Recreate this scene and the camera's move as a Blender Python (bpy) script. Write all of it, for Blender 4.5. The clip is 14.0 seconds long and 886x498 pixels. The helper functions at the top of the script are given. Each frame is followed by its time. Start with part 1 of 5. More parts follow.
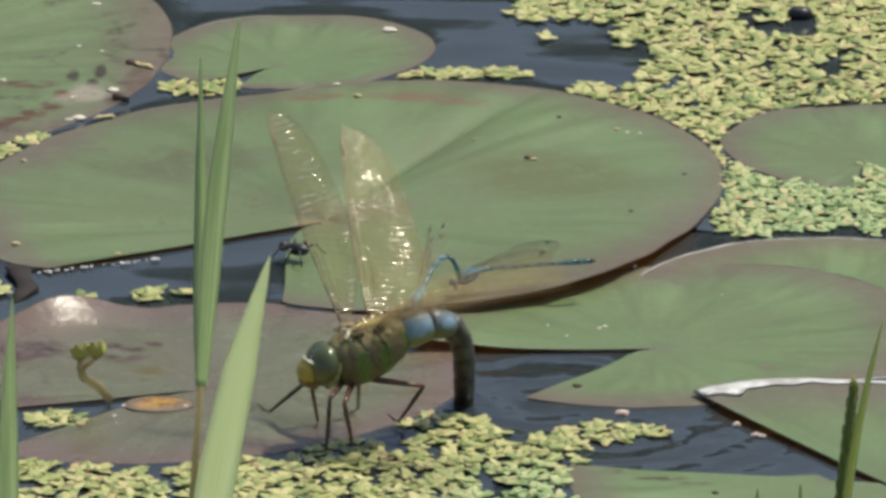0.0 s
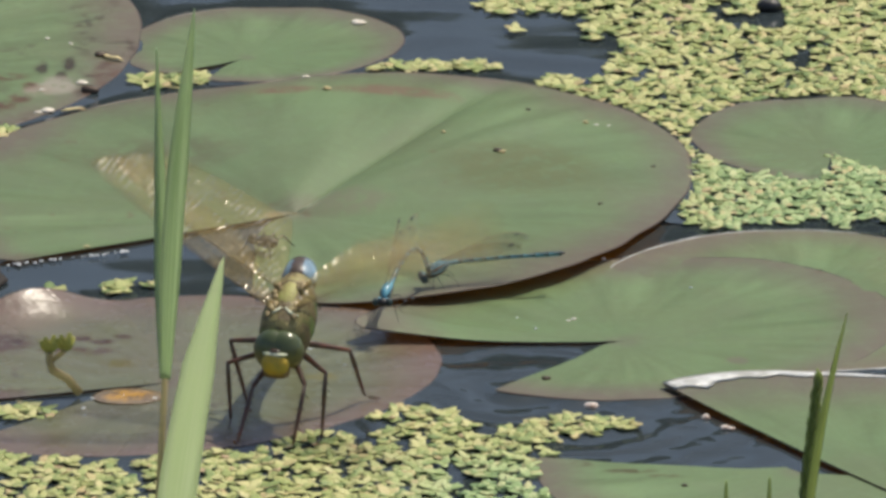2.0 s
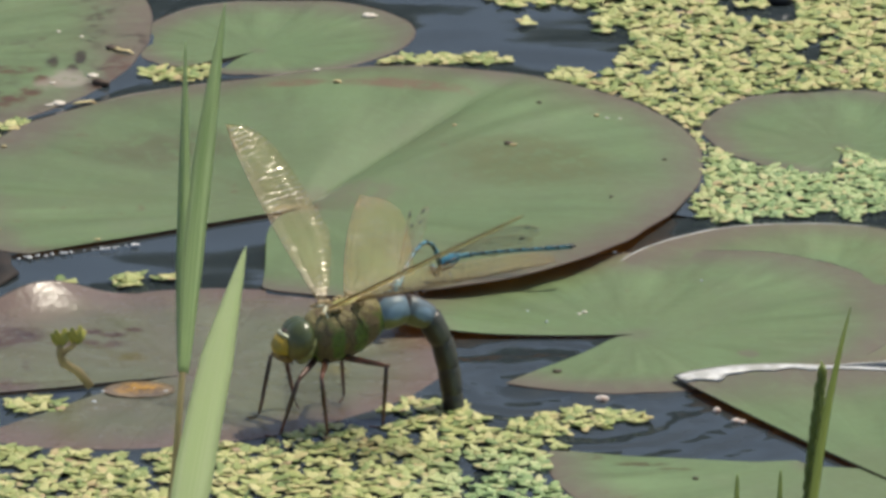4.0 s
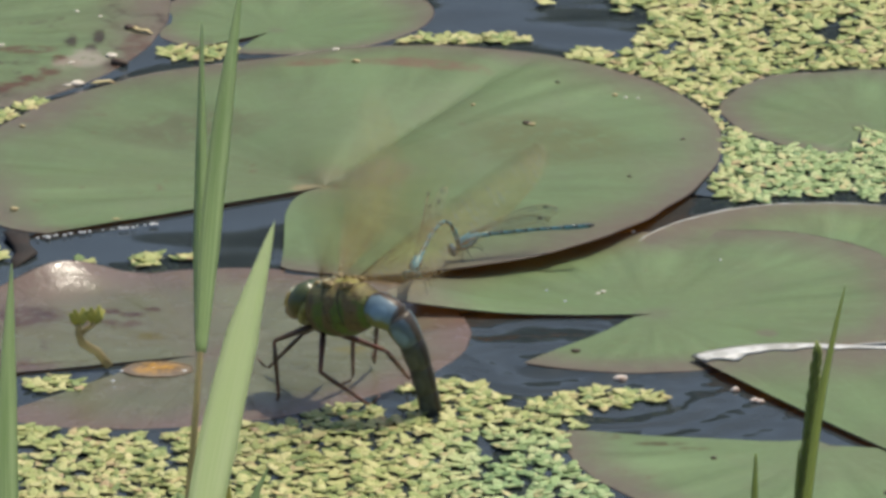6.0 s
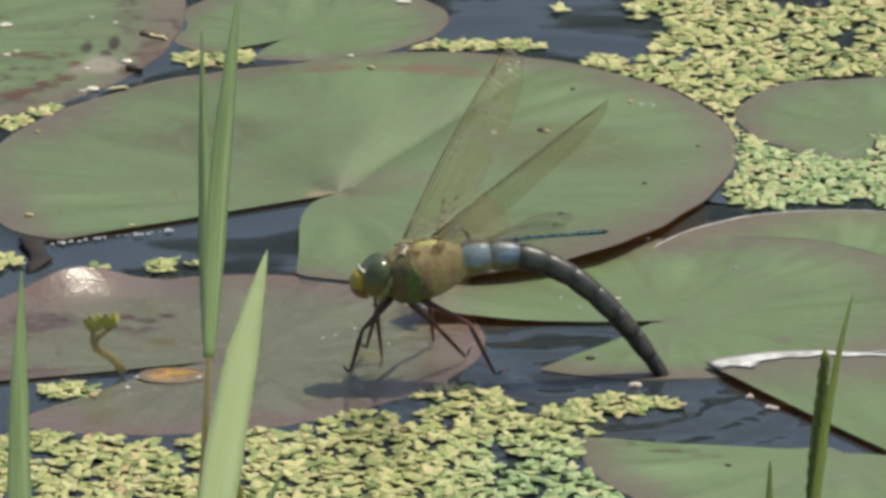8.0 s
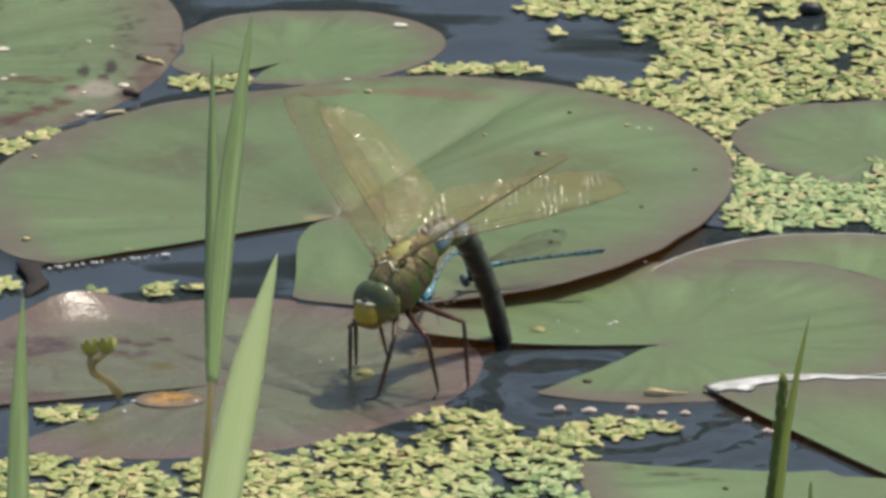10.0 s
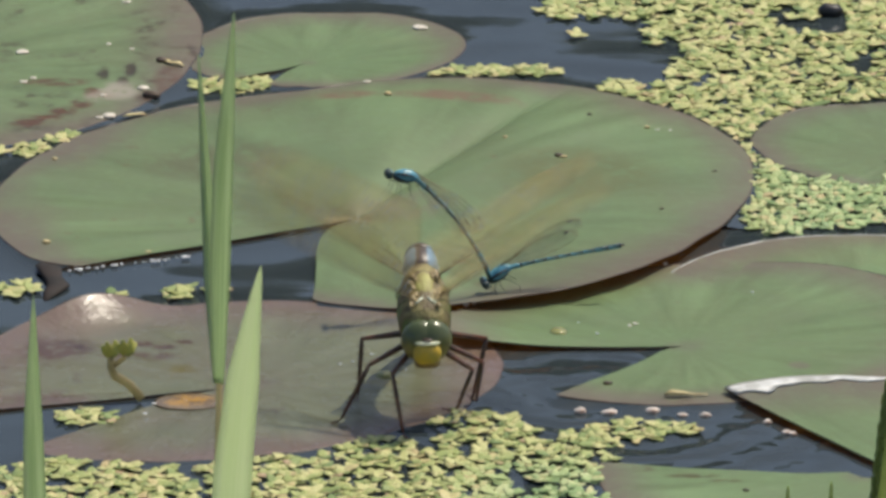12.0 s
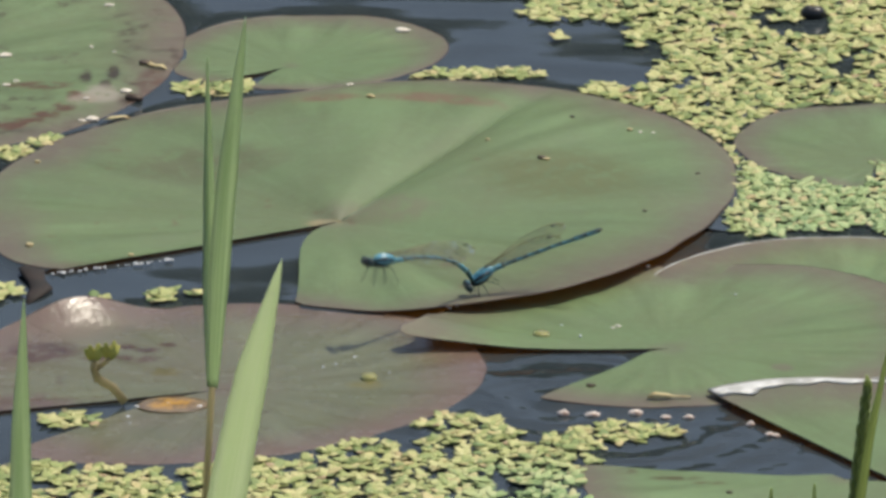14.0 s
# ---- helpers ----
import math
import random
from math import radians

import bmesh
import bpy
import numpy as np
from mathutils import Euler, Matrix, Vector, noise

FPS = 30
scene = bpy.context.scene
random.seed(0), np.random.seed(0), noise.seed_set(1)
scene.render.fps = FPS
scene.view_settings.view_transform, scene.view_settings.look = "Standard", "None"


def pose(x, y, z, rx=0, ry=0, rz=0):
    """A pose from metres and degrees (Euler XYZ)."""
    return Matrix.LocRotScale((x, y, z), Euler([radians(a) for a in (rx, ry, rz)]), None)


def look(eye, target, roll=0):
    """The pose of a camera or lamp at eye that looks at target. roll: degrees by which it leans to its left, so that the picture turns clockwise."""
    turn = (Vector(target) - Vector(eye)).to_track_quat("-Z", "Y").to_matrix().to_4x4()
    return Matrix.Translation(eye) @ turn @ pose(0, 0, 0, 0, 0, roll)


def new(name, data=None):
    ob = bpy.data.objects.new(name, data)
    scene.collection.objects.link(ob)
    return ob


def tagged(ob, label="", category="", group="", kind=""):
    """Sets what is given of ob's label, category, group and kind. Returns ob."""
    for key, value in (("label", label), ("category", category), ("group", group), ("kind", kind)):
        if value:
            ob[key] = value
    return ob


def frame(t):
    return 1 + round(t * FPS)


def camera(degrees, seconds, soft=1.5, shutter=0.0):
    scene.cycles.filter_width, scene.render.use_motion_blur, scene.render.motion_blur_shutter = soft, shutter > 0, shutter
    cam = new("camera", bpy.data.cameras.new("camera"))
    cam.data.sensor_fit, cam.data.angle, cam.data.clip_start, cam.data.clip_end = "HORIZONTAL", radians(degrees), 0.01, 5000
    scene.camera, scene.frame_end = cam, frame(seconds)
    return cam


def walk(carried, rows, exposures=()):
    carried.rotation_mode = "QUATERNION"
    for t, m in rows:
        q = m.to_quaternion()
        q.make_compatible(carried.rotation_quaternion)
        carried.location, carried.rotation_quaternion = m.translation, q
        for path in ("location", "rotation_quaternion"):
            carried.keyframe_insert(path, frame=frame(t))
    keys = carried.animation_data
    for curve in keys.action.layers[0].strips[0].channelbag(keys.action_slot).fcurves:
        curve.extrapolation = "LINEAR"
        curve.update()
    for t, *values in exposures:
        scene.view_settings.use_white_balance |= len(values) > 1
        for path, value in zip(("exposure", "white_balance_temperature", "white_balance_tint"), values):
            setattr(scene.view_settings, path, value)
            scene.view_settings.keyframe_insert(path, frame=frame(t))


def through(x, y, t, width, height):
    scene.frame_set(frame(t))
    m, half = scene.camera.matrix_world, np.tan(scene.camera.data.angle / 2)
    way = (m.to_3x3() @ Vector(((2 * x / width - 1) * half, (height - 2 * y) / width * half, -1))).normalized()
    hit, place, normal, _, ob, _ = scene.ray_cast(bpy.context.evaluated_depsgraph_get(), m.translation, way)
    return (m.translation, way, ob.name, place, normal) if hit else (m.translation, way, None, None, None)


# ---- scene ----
# ---- camera ----
EYE = Vector((0.0, -3.0257, 1.0418))
TILT = math.degrees(math.asin(-EYE.z / EYE.length))


def aim(turn, nod, roll):
    """Camera pose on its stand: degrees to the right and up of the pond's middle, and roll."""
    a, b = radians(turn), radians(TILT + nod)
    way = Vector((math.sin(a) * math.cos(b), math.cos(a) * math.cos(b), math.sin(b)))
    return look(EYE, EYE + way, roll)


cam = camera(3.95, 14.0, soft=3.5, shutter=0.5)
walk(cam, [
    (0.0, aim(0.0633, -0.0006, 0.147)),
    (0.5, aim(0.1636, -0.0085, 0.119)),
    (1.0, aim(0.2587, -0.0198, 0.195)),
    (1.5, aim(0.2646, -0.0229, 0.016)),
    (2.0, aim(0.2094, -0.0336, 0.183)),
    (2.5, aim(0.2000, -0.0310, 0.125)),
    (3.0, aim(0.1963, -0.0448, 0.224)),
    (5.5, aim(0.0878, -0.1194, 0.091)),
    (6.0, aim(0.0709, -0.1557, 0.139)),
    (6.5, aim(0.0065, -0.1613, 0.150)),
    (7.0, aim(-0.0118, -0.1461, 0.133)),
    (7.5, aim(-0.0071, -0.1420, 0.145)),
    (8.0, aim(0.0009, -0.1261, 0.222)),
    (10.5, aim(0.0271, -0.0122, 0.117)),
    (11.0, aim(0.0098, -0.0193, -0.004)),
    (11.5, aim(-0.0796, -0.0159, -0.078)),
    (12.0, aim(-0.0804, -0.0116, 0.045)),
    (12.5, aim(-0.0704, -0.0139, 0.073)),
    (13.0, aim(-0.0466, -0.0111, 0.002)),
    (13.5, aim(-0.0190, -0.0110, -0.051)),
    (14.0, aim(-0.0000, 0.0000, -0.000)),
])

# ---- world and sun ----
SUN_EL, SUN_AZ = 62.0, 54.0   # elevation; azimuth clockwise from +y
world = bpy.data.worlds.new("sky")
scene.world = world
world.use_nodes = True
wn = world.node_tree.nodes
sky = wn.new("ShaderNodeTexSky")
sky.sky_type = "NISHITA"
sky.sun_disc = False
sky.sun_elevation = radians(SUN_EL)
sky.sun_rotation = radians(SUN_AZ)
sky.air_density, sky.dust_density, sky.ozone_density = 1.0, 3.0, 1.0
wn["Background"].inputs["Strength"].default_value = 0.14
world.node_tree.links.new(sky.outputs[0], wn["Background"].inputs["Color"])

sun_data = bpy.data.lights.new("sun", "SUN")
sun_data.energy, sun_data.angle, sun_data.color = 4.6, radians(0.53), (1.0, 0.925, 0.77)
sun = new("sun", sun_data)
e, a = radians(SUN_EL), radians(SUN_AZ)
sun_from = Vector((math.sin(a) * math.cos(e), math.cos(a) * math.cos(e), math.sin(e)))
sun.matrix_world = look(sun_from * 5, (0, 0, 0))
scene.view_settings.exposure = -0.24

MM = 0.001

# ---- material helpers ----


def material(name, base=(0.5, 0.5, 0.5), rough=0.5, metal=0.0, **more):
    m = bpy.data.materials.new(name)
    m.use_nodes = True
    p = m.node_tree.nodes["Principled BSDF"]
    p.inputs["Base Color"].default_value = (*base, 1)
    p.inputs["Roughness"].default_value = rough
    p.inputs["Metallic"].default_value = metal
    for k, v in more.items():
        p.inputs[k.replace("_", " ")].default_value = v
    return m


class Nodes:
    """Short hand for one material's node tree."""

    def __init__(self, m):
        self.t = m.node_tree
        self.p = self.t.nodes["Principled BSDF"]
        self.out = self.t.nodes["Material Output"]

    def node(self, kind, **props):
        n = self.t.nodes.new("ShaderNode" + kind)
        for k, v in props.items():
            if k == "operation":
                n.operation = v
            elif k == "blend_type":
                n.blend_type = v
            elif k == "data_type":
                n.data_type = v
            elif k == "attribute_name":
                n.attribute_name = v
        return n

    def put(self, value, socket):
        if hasattr(value, "is_linked"):
            self.t.links.new(value, socket)
        else:
            socket.default_value = value

    def math(self, op, a, b=0.0, clamp=False):
        n = self.node("Math", operation=op)
        n.use_clamp = clamp
        self.put(a, n.inputs[0])
        self.put(b, n.inputs[1])
        return n.outputs[0]

    def coords(self, which="Object"):
        return self.node("TexCoord").outputs[which]

    def split(self, vec):
        n = self.node("SeparateXYZ")
        self.put(vec, n.inputs[0])
        return n.outputs

    def noise(self, scale, detail=3.0, rough=0.55, vec=None, stretch=None):
        n = self.node("TexNoise")
        n.inputs["Scale"].default_value = scale
        n.inputs["Detail"].default_value = detail
        n.inputs["Roughness"].default_value = rough
        v = vec if vec is not None else self.coords()
        if stretch:
            mp = self.node("Mapping")
            mp.inputs["Scale"].default_value = stretch
            self.put(v, mp.inputs[0])
            v = mp.outputs[0]
        self.put(v, n.inputs["Vector"])
        return n.outputs["Fac"]

    def ramp(self, fac, stops):
        n = self.node("ValToRGB")
        cr = n.color_ramp
        while len(cr.elements) < len(stops):
            cr.elements.new(0.5)
        for el, (pos, col) in zip(cr.elements, stops):
            el.position = pos
            el.color = (*col, 1) if len(col) == 3 else col
        self.put(fac, n.inputs[0])
        return n.outputs[0]

    def step(self, fac, lo, hi):
        n = self.node("MapRange")
        n.interpolation_type = "SMOOTHSTEP"
        self.put(fac, n.inputs[0])
        n.inputs[1].default_value, n.inputs[2].default_value = lo, hi
        return n.outputs[0]

    def mix(self, fac, a, b, blend="MIX"):
        n = self.node("Mix", data_type="RGBA", blend_type=blend)
        self.put(fac, n.inputs[0])
        self.put((*a, 1) if isinstance(a, tuple) and len(a) == 3 else a, n.inputs[6])
        self.put((*b, 1) if isinstance(b, tuple) and len(b) == 3 else b, n.inputs[7])
        return n.outputs[2]

    def bump(self, height, strength=0.3, distance=0.001, normal=None):
        n = self.node("Bump")
        n.inputs["Strength"].default_value = strength
        n.inputs["Distance"].default_value = distance
        self.put(height, n.inputs["Height"])
        if normal is not None:
            self.put(normal, n.inputs["Normal"])
        return n.outputs[0]


def glow(n, colour, share):
    """Let part of the light through a leaf."""
    tr = n.node("BsdfTranslucent")
    n.put(colour, tr.inputs["Color"])
    mx = n.node("MixShader")
    mx.inputs[0].default_value = share
    n.put(n.p.outputs[0], mx.inputs[1])
    n.put(tr.outputs[0], mx.inputs[2])
    n.put(mx.outputs[0], n.out.inputs[0])


def pad_material(name, green, dull, rim, rim_from, blotch, rough=0.42, decay=0.0, stains=(), relief=0.5):
    """Water-lily leaf: waxy, veined from the stalk outwards, tinted at the rim."""
    m = material(name, green, rough, IOR=1.45)
    n = Nodes(m)
    u, v, _ = n.split(n.coords("UV"))
    obj = n.coords()
    big = n.noise(22, 3, 0.5, obj)
    fine = n.noise(900, 4, 0.6, obj)
    mid = n.noise(120, 4, 0.6, obj)
    col = n.mix(n.step(big, 0.38, 0.66), green, dull)
    # veins: angle times distance gives an even width
    spread = n.math("MULTIPLY", u, 22.0)
    wob = n.math("ADD", spread, n.math("MULTIPLY", n.math("SUBTRACT", mid, 0.5), 0.35))
    tri = n.math("ABSOLUTE", n.math("SUBTRACT", n.math("FRACT", wob), 0.5))
    wide = n.math("MULTIPLY", tri, v)
    vein = n.math("SUBTRACT", 1.0, n.step(wide, 0.0, 0.035))
    streak = n.noise(1.0, 4, 0.6, n.coords("UV"), (34.0, 1.3, 1.0))
    out = n.step(v, 0.20, 0.75)
    streak = n.math("ADD", 0.5, n.math("MULTIPLY", n.math("SUBTRACT", streak, 0.5), out))
    col = n.mix(n.math("MULTIPLY", n.step(streak, 0.44, 0.62), 0.75), col, (green[0] * 0.74, green[1] * 0.72, green[2] * 0.70))
    pale = n.noise(1.0, 3, 0.6, n.coords("UV"), (15.0, 0.6, 1.0))
    col = n.mix(n.math("MULTIPLY", n.math("MULTIPLY", n.step(pale, 0.50, 0.66), out), 0.60), col, tuple(min(1, c * 1.32 + 0.008) for c in green))
    wear = n.math("MULTIPLY", n.step(n.noise(34, 4, 0.6, obj), 0.50, 0.68), 0.35)
    col = n.mix(wear, col, tuple(0.55 * g + 0.45 * q for g, q in zip(green, rim)))
    heart = n.math("SUBTRACT", 1.0, n.step(n.math("ADD", v, n.math("MULTIPLY", n.math("SUBTRACT", mid, 0.5), 0.12)), 0.02, 0.11))
    col = n.mix(n.math("MULTIPLY", heart, 0.45), col, rim)
    col = n.mix(n.math("MULTIPLY", n.math("MULTIPLY", vein, out), 0.10), col, tuple(min(1, c * 1.35 + 0.01) for c in green))
    edge = n.math("ADD", v, n.math("MULTIPLY", n.math("SUBTRACT", big, 0.5), 0.34))
    edge = n.math("ADD", edge, n.math("MULTIPLY", n.math("SUBTRACT", mid, 0.5), 0.10))
    col = n.mix(n.math("MULTIPLY", n.step(edge, rim_from, 1.04), 0.92), col, rim)
    spots = n.step(n.noise(190, 5, 0.7, obj), 0.62 - decay * 0.10, 0.68 - decay * 0.10)
    where = n.step(n.noise(26, 2, 0.5, obj), 0.55 - decay * 0.1, 0.66 - decay * 0.1)
    col = n.mix(n.math("MULTIPLY", n.math("MULTIPLY", spots, where), 0.75), col, blotch)
    col = n.mix(n.math("MULTIPLY", n.step(fine, 0.45, 0.72), 0.26), col, tuple(c * 0.62 for c in green))
    col = n.mix(n.math("MULTIPLY", n.step(n.noise(330, 3, 0.6, obj), 0.50, 0.66), 0.16), col, tuple(min(1, c * 1.4 + 0.01) for c in green))
    px, py, _ = n.split(obj)
    torn = n.noise(260, 5, 0.65, obj)
    for x, y, rx, ry, tint in stains:
        dx = n.math("DIVIDE", n.math("SUBTRACT", px, x * 0.001), rx * 0.001)
        dy = n.math("DIVIDE", n.math("SUBTRACT", py, y * 0.001), ry * 0.001)
        d = n.math("ADD", n.math("MULTIPLY", dx, dx), n.math("MULTIPLY", dy, dy))
        spot = n.math("MULTIPLY", n.math("SUBTRACT", 1.0, n.step(d, 0.1, 1.0)), n.step(torn, 0.38, 0.52))
        col = n.mix(n.math("MULTIPLY", spot, 0.85), col, tint)
    n.put(col, n.p.inputs["Base Color"])
    n.put(n.math("ADD", n.math("MULTIPLY", mid, 0.22), rough - 0.11), n.p.inputs["Roughness"])
    h = n.math("ADD", n.math("MULTIPLY", streak, 0.6), n.math("MULTIPLY", n.math("MULTIPLY", vein, out), -0.08))
    h = n.math("ADD", h, n.math("MULTIPLY", mid, 0.35))
    skin = n.bump(n.math("ADD", h, n.math("MULTIPLY", fine, 0.12)), relief, 0.0012)
    n.put(skin, n.p.inputs["Normal"])
    n.put(skin, n.p.inputs["Coat Normal"])
    glow(n, (0.62, 0.40, 0.12, 1), 0.24)
    return m


RIM, RED = (0.178, 0.146, 0.122), (0.21, 0.125, 0.09)
PAD_GREEN = pad_material("pad_green", (0.173, 0.262, 0.123), (0.173, 0.232, 0.116), RIM, 0.67, (0.16, 0.07, 0.05))
PAD_BIG = pad_material("pad_big", (0.172, 0.254, 0.122), (0.168, 0.220, 0.112), (0.174, 0.142, 0.122), 0.78, (0.15, 0.08, 0.05), 0.42, 0.2,
                       ((-2, 106, 22, 6, RED), (-30, 108, 12, 5, RED), (-30, 17, 6, 3.5, (0.36, 0.30, 0.17)), (-14, 23, 16, 10, (0.178, 0.19, 0.118)), (-60, 60, 26, 16, (0.135, 0.15, 0.08)), (30, 45, 26, 22, (0.14, 0.165, 0.07))))
ROT, BURN = (0.115, 0.042, 0.030), (0.042, 0.022, 0.018)
PAD_DECAY = pad_material("pad_decayed", (0.184, 0.266, 0.128), (0.186, 0.236, 0.122), (0.192, 0.152, 0.128), 0.74, (0.055, 0.032, 0.025), 0.36, 1.0,
                         ((-111, 96, 6, 4, ROT), (-106, 100, 5, 4, ROT), (-102, 105, 5, 4, ROT), (-97.5, 111, 4, 5, ROT), (-95, 120, 3, 5, ROT), (-92.6, 134.5, 2.2, 7, BURN), (-85.5, 137.5, 2.2, 7, BURN),
                          (-87.3, 128.6, 2.2, 5, BURN), (-88, 121, 7, 9, (0.40, 0.36, 0.30)), (-93, 116, 5, 5, (0.36, 0.30, 0.24)), (-75.5, 130, 5, 13, (0.13, 0.075, 0.055)), (-79, 115.5, 6, 6, (0.06, 0.032, 0.024)), (-105, 128, 12, 4, ROT)))
PAD_MARKED = pad_material("pad_marked", (0.182, 0.272, 0.130), (0.184, 0.244, 0.125), RIM, 0.70, (0.16, 0.07, 0.05), stains=(
    (43.2, -164, 3.6, 2.4, (0.07, 0.045, 0.025)), (54.9, -168.8, 8, 1.9, (0.075, 0.055, 0.02)), (63, -172, 5, 1.4, (0.09, 0.065, 0.025))))
PAD_PURPLE = pad_material("pad_purple", (0.182, 0.198, 0.118), (0.192, 0.174, 0.124), (0.205, 0.138, 0.122), 0.60, (0.075, 0.04, 0.035), 0.26, 0.4,
                          ((-98, -80, 12, 9, (0.09, 0.045, 0.035)), (-78, -84, 12, 4, (0.10, 0.05, 0.04)), (-67.8, -93.5, 6, 4.5, (0.15, 0.13, 0.035)), (-77, -75, 3.2, 3, (0.07, 0.022, 0.02)), (-72, -77.5, 4, 2.2, (0.07, 0.022, 0.02)), (-67, -73, 3.2, 2, (0.07, 0.022, 0.02)), (-93, -76, 5, 5, (0.06, 0.03, 0.025)), (-18.5, -102, 6, 4, (0.19, 0.17, 0.05)), (-100, -118, 16, 12, (0.15, 0.10, 0.085))), 0.8)
PAD_PURPLE.node_tree.nodes["Principled BSDF"].inputs["Coat Weight"].default_value = 0.45
PAD_PURPLE.node_tree.nodes["Principled BSDF"].inputs["Coat Roughness"].default_value = 0.24
PAD_UNDER = material("pad_underside", (0.20, 0.075, 0.045), 0.45)
n = Nodes(PAD_UNDER)
col = n.mix(n.noise(90), (0.24, 0.11, 0.05), (0.15, 0.075, 0.04))
n.put(col, n.p.inputs["Base Color"])
glow(n, (0.62, 0.38, 0.15, 1), 0.6)
PAD_RIM = material("pad_rim", (0.10, 0.06, 0.045), 0.4)
n = Nodes(PAD_RIM)
n.put(n.mix(n.noise(60, 3), (0.13, 0.085, 0.065), (0.06, 0.035, 0.025)), n.p.inputs["Base Color"])
PAD_RIB = material("pad_rib", (0.20, 0.26, 0.13), 0.45)
n = Nodes(PAD_RIB)
n.put(n.mix(n.noise(90, 3), (0.175, 0.24, 0.115), (0.15, 0.18, 0.09)), n.p.inputs["Base Color"])
PALE_UNDER = material("pale_underside", (0.62, 0.60, 0.55), 0.35)
n = Nodes(PALE_UNDER)
n.put(n.mix(n.step(n.noise(150, 5, 0.65), 0.35, 0.65), (0.64, 0.65, 0.64), (0.36, 0.36, 0.33)), n.p.inputs["Base Color"])
n.put(n.bump(n.noise(420, 4), 0.5, 0.0008), n.p.inputs["Normal"])

WATER = material("pond_water", (0.012, 0.015, 0.016), 0.07, IOR=1.40)
n = Nodes(WATER)
obj = n.coords()
swell = n.noise(9, 2, 0.45, obj, (0.7, 1.0, 1.0))
wob = n.noise(30, 1.5, 0.4, obj, (0.6, 1.3, 1.0))
calm = n.step(n.noise(7, 2, 0.5, obj), 0.40, 0.62)
h = n.math("ADD", swell, n.math("MULTIPLY", n.math("MULTIPLY", wob, calm), 0.30))
wx, wy, _ = n.split(obj)
gx = n.math("SUBTRACT", wx, 0.030)
gy = n.math("SUBTRACT", wy, -0.108)
far = n.math("SQRT", n.math("ADD", n.math("MULTIPLY", gx, gx), n.math("MULTIPLY", gy, gy)))
ring = n.math("SINE", n.math("ADD", n.math("MULTIPLY", far, 430.0), n.math("MULTIPLY", n.noise(26, 3, 0.6, obj), 14.0)))
ring = n.math("MULTIPLY", ring, n.math("SUBTRACT", 1.0, n.step(far, 0.05, 0.10)))
h = n.math("ADD", h, n.math("MULTIPLY", ring, 0.042))
n.put(n.bump(h, 1.0, 0.0062), n.p.inputs["Normal"])
n.put(n.mix(n.noise(18, 3), (0.026, 0.036, 0.042), (0.034, 0.044, 0.048)), n.p.inputs["Base Color"])

WEED = material("duckweed", (0.4, 0.4, 0.1), 0.45)
n = Nodes(WEED)
rnd = n.node("NewGeometry").outputs["Random Per Island"]
patch = n.noise(9, 2, 0.5, n.coords())
col = n.ramp(rnd, [(0.0, (0.15, 0.22, 0.07)), (0.25, (0.31, 0.36, 0.12)), (0.55, (0.42, 0.43, 0.17)), (0.85, (0.52, 0.50, 0.23)), (0.97, (0.47, 0.39, 0.18)), (1.0, (0.40, 0.28, 0.17))])
grn = n.ramp(rnd, [(0.0, (0.15, 0.25, 0.10)), (0.5, (0.29, 0.42, 0.18)), (0.85, (0.42, 0.50, 0.25)), (1.0, (0.48, 0.42, 0.20))])
px, py, _ = n.split(n.coords())
low = n.math("MULTIPLY", n.step(px, -0.01, 0.02), n.math("SUBTRACT", 1.0, n.step(py, -0.175, -0.145)))
mid = n.math("MULTIPLY", n.step(px, 0.06, 0.09), n.math("MULTIPLY", n.step(py, -0.03, 0.0), n.math("SUBTRACT", 1.0, n.step(py, 0.05, 0.09))))
near = n.math("MULTIPLY", n.math("ADD", low, mid, True), n.math("ADD", 0.35, patch), True)
n.put(n.mix(near, col, grn), n.p.inputs["Base Color"])
n.put(n.bump(n.noise(1400, 3), 0.25, 0.0004), n.p.inputs["Normal"])


def leaf_material(name, lit, deep):
    """Grass blade: long fine veins, a little light through it."""
    m = material(name, lit, 0.42)
    n = Nodes(m)
    lines = n.noise(1.0, 3, 0.6, n.coords("UV"), (13.0, 0.5, 1.0))
    col = n.mix(n.step(lines, 0.40, 0.62), lit, deep)
    col = n.mix(n.math("MULTIPLY", n.step(n.noise(160, 4), 0.62, 0.75), 0.4), col, tuple(c * 0.7 for c in lit))
    n.put(col, n.p.inputs["Base Color"])
    n.put(n.bump(lines, 0.4, 0.0005), n.p.inputs["Normal"])
    tr = n.node("BsdfTranslucent")
    n.put(n.mix(0.4, col, (0.74, 0.84, 0.58)), tr.inputs["Color"])
    mx = n.node("MixShader")
    mx.inputs[0].default_value = 0.65
    n.put(n.p.outputs[0], mx.inputs[1])
    n.put(tr.outputs[0], mx.inputs[2])
    n.put(mx.outputs[0], n.out.inputs[0])
    return m


BLADE = leaf_material("reed_blade", (0.62, 0.70, 0.50), (0.32, 0.45, 0.23))
BLADE_PALE = leaf_material("pale_blade", (0.80, 0.85, 0.64), (0.72, 0.80, 0.54))
BLADE_YELLOW = leaf_material("yellow_blade", (0.42, 0.36, 0.07), (0.28, 0.26, 0.05))
STEM = leaf_material("reed_stem", (0.50, 0.38, 0.24), (0.34, 0.27, 0.15))
SEDGE = leaf_material("olive_sedge", (0.44, 0.49, 0.16), (0.27, 0.32, 0.09))


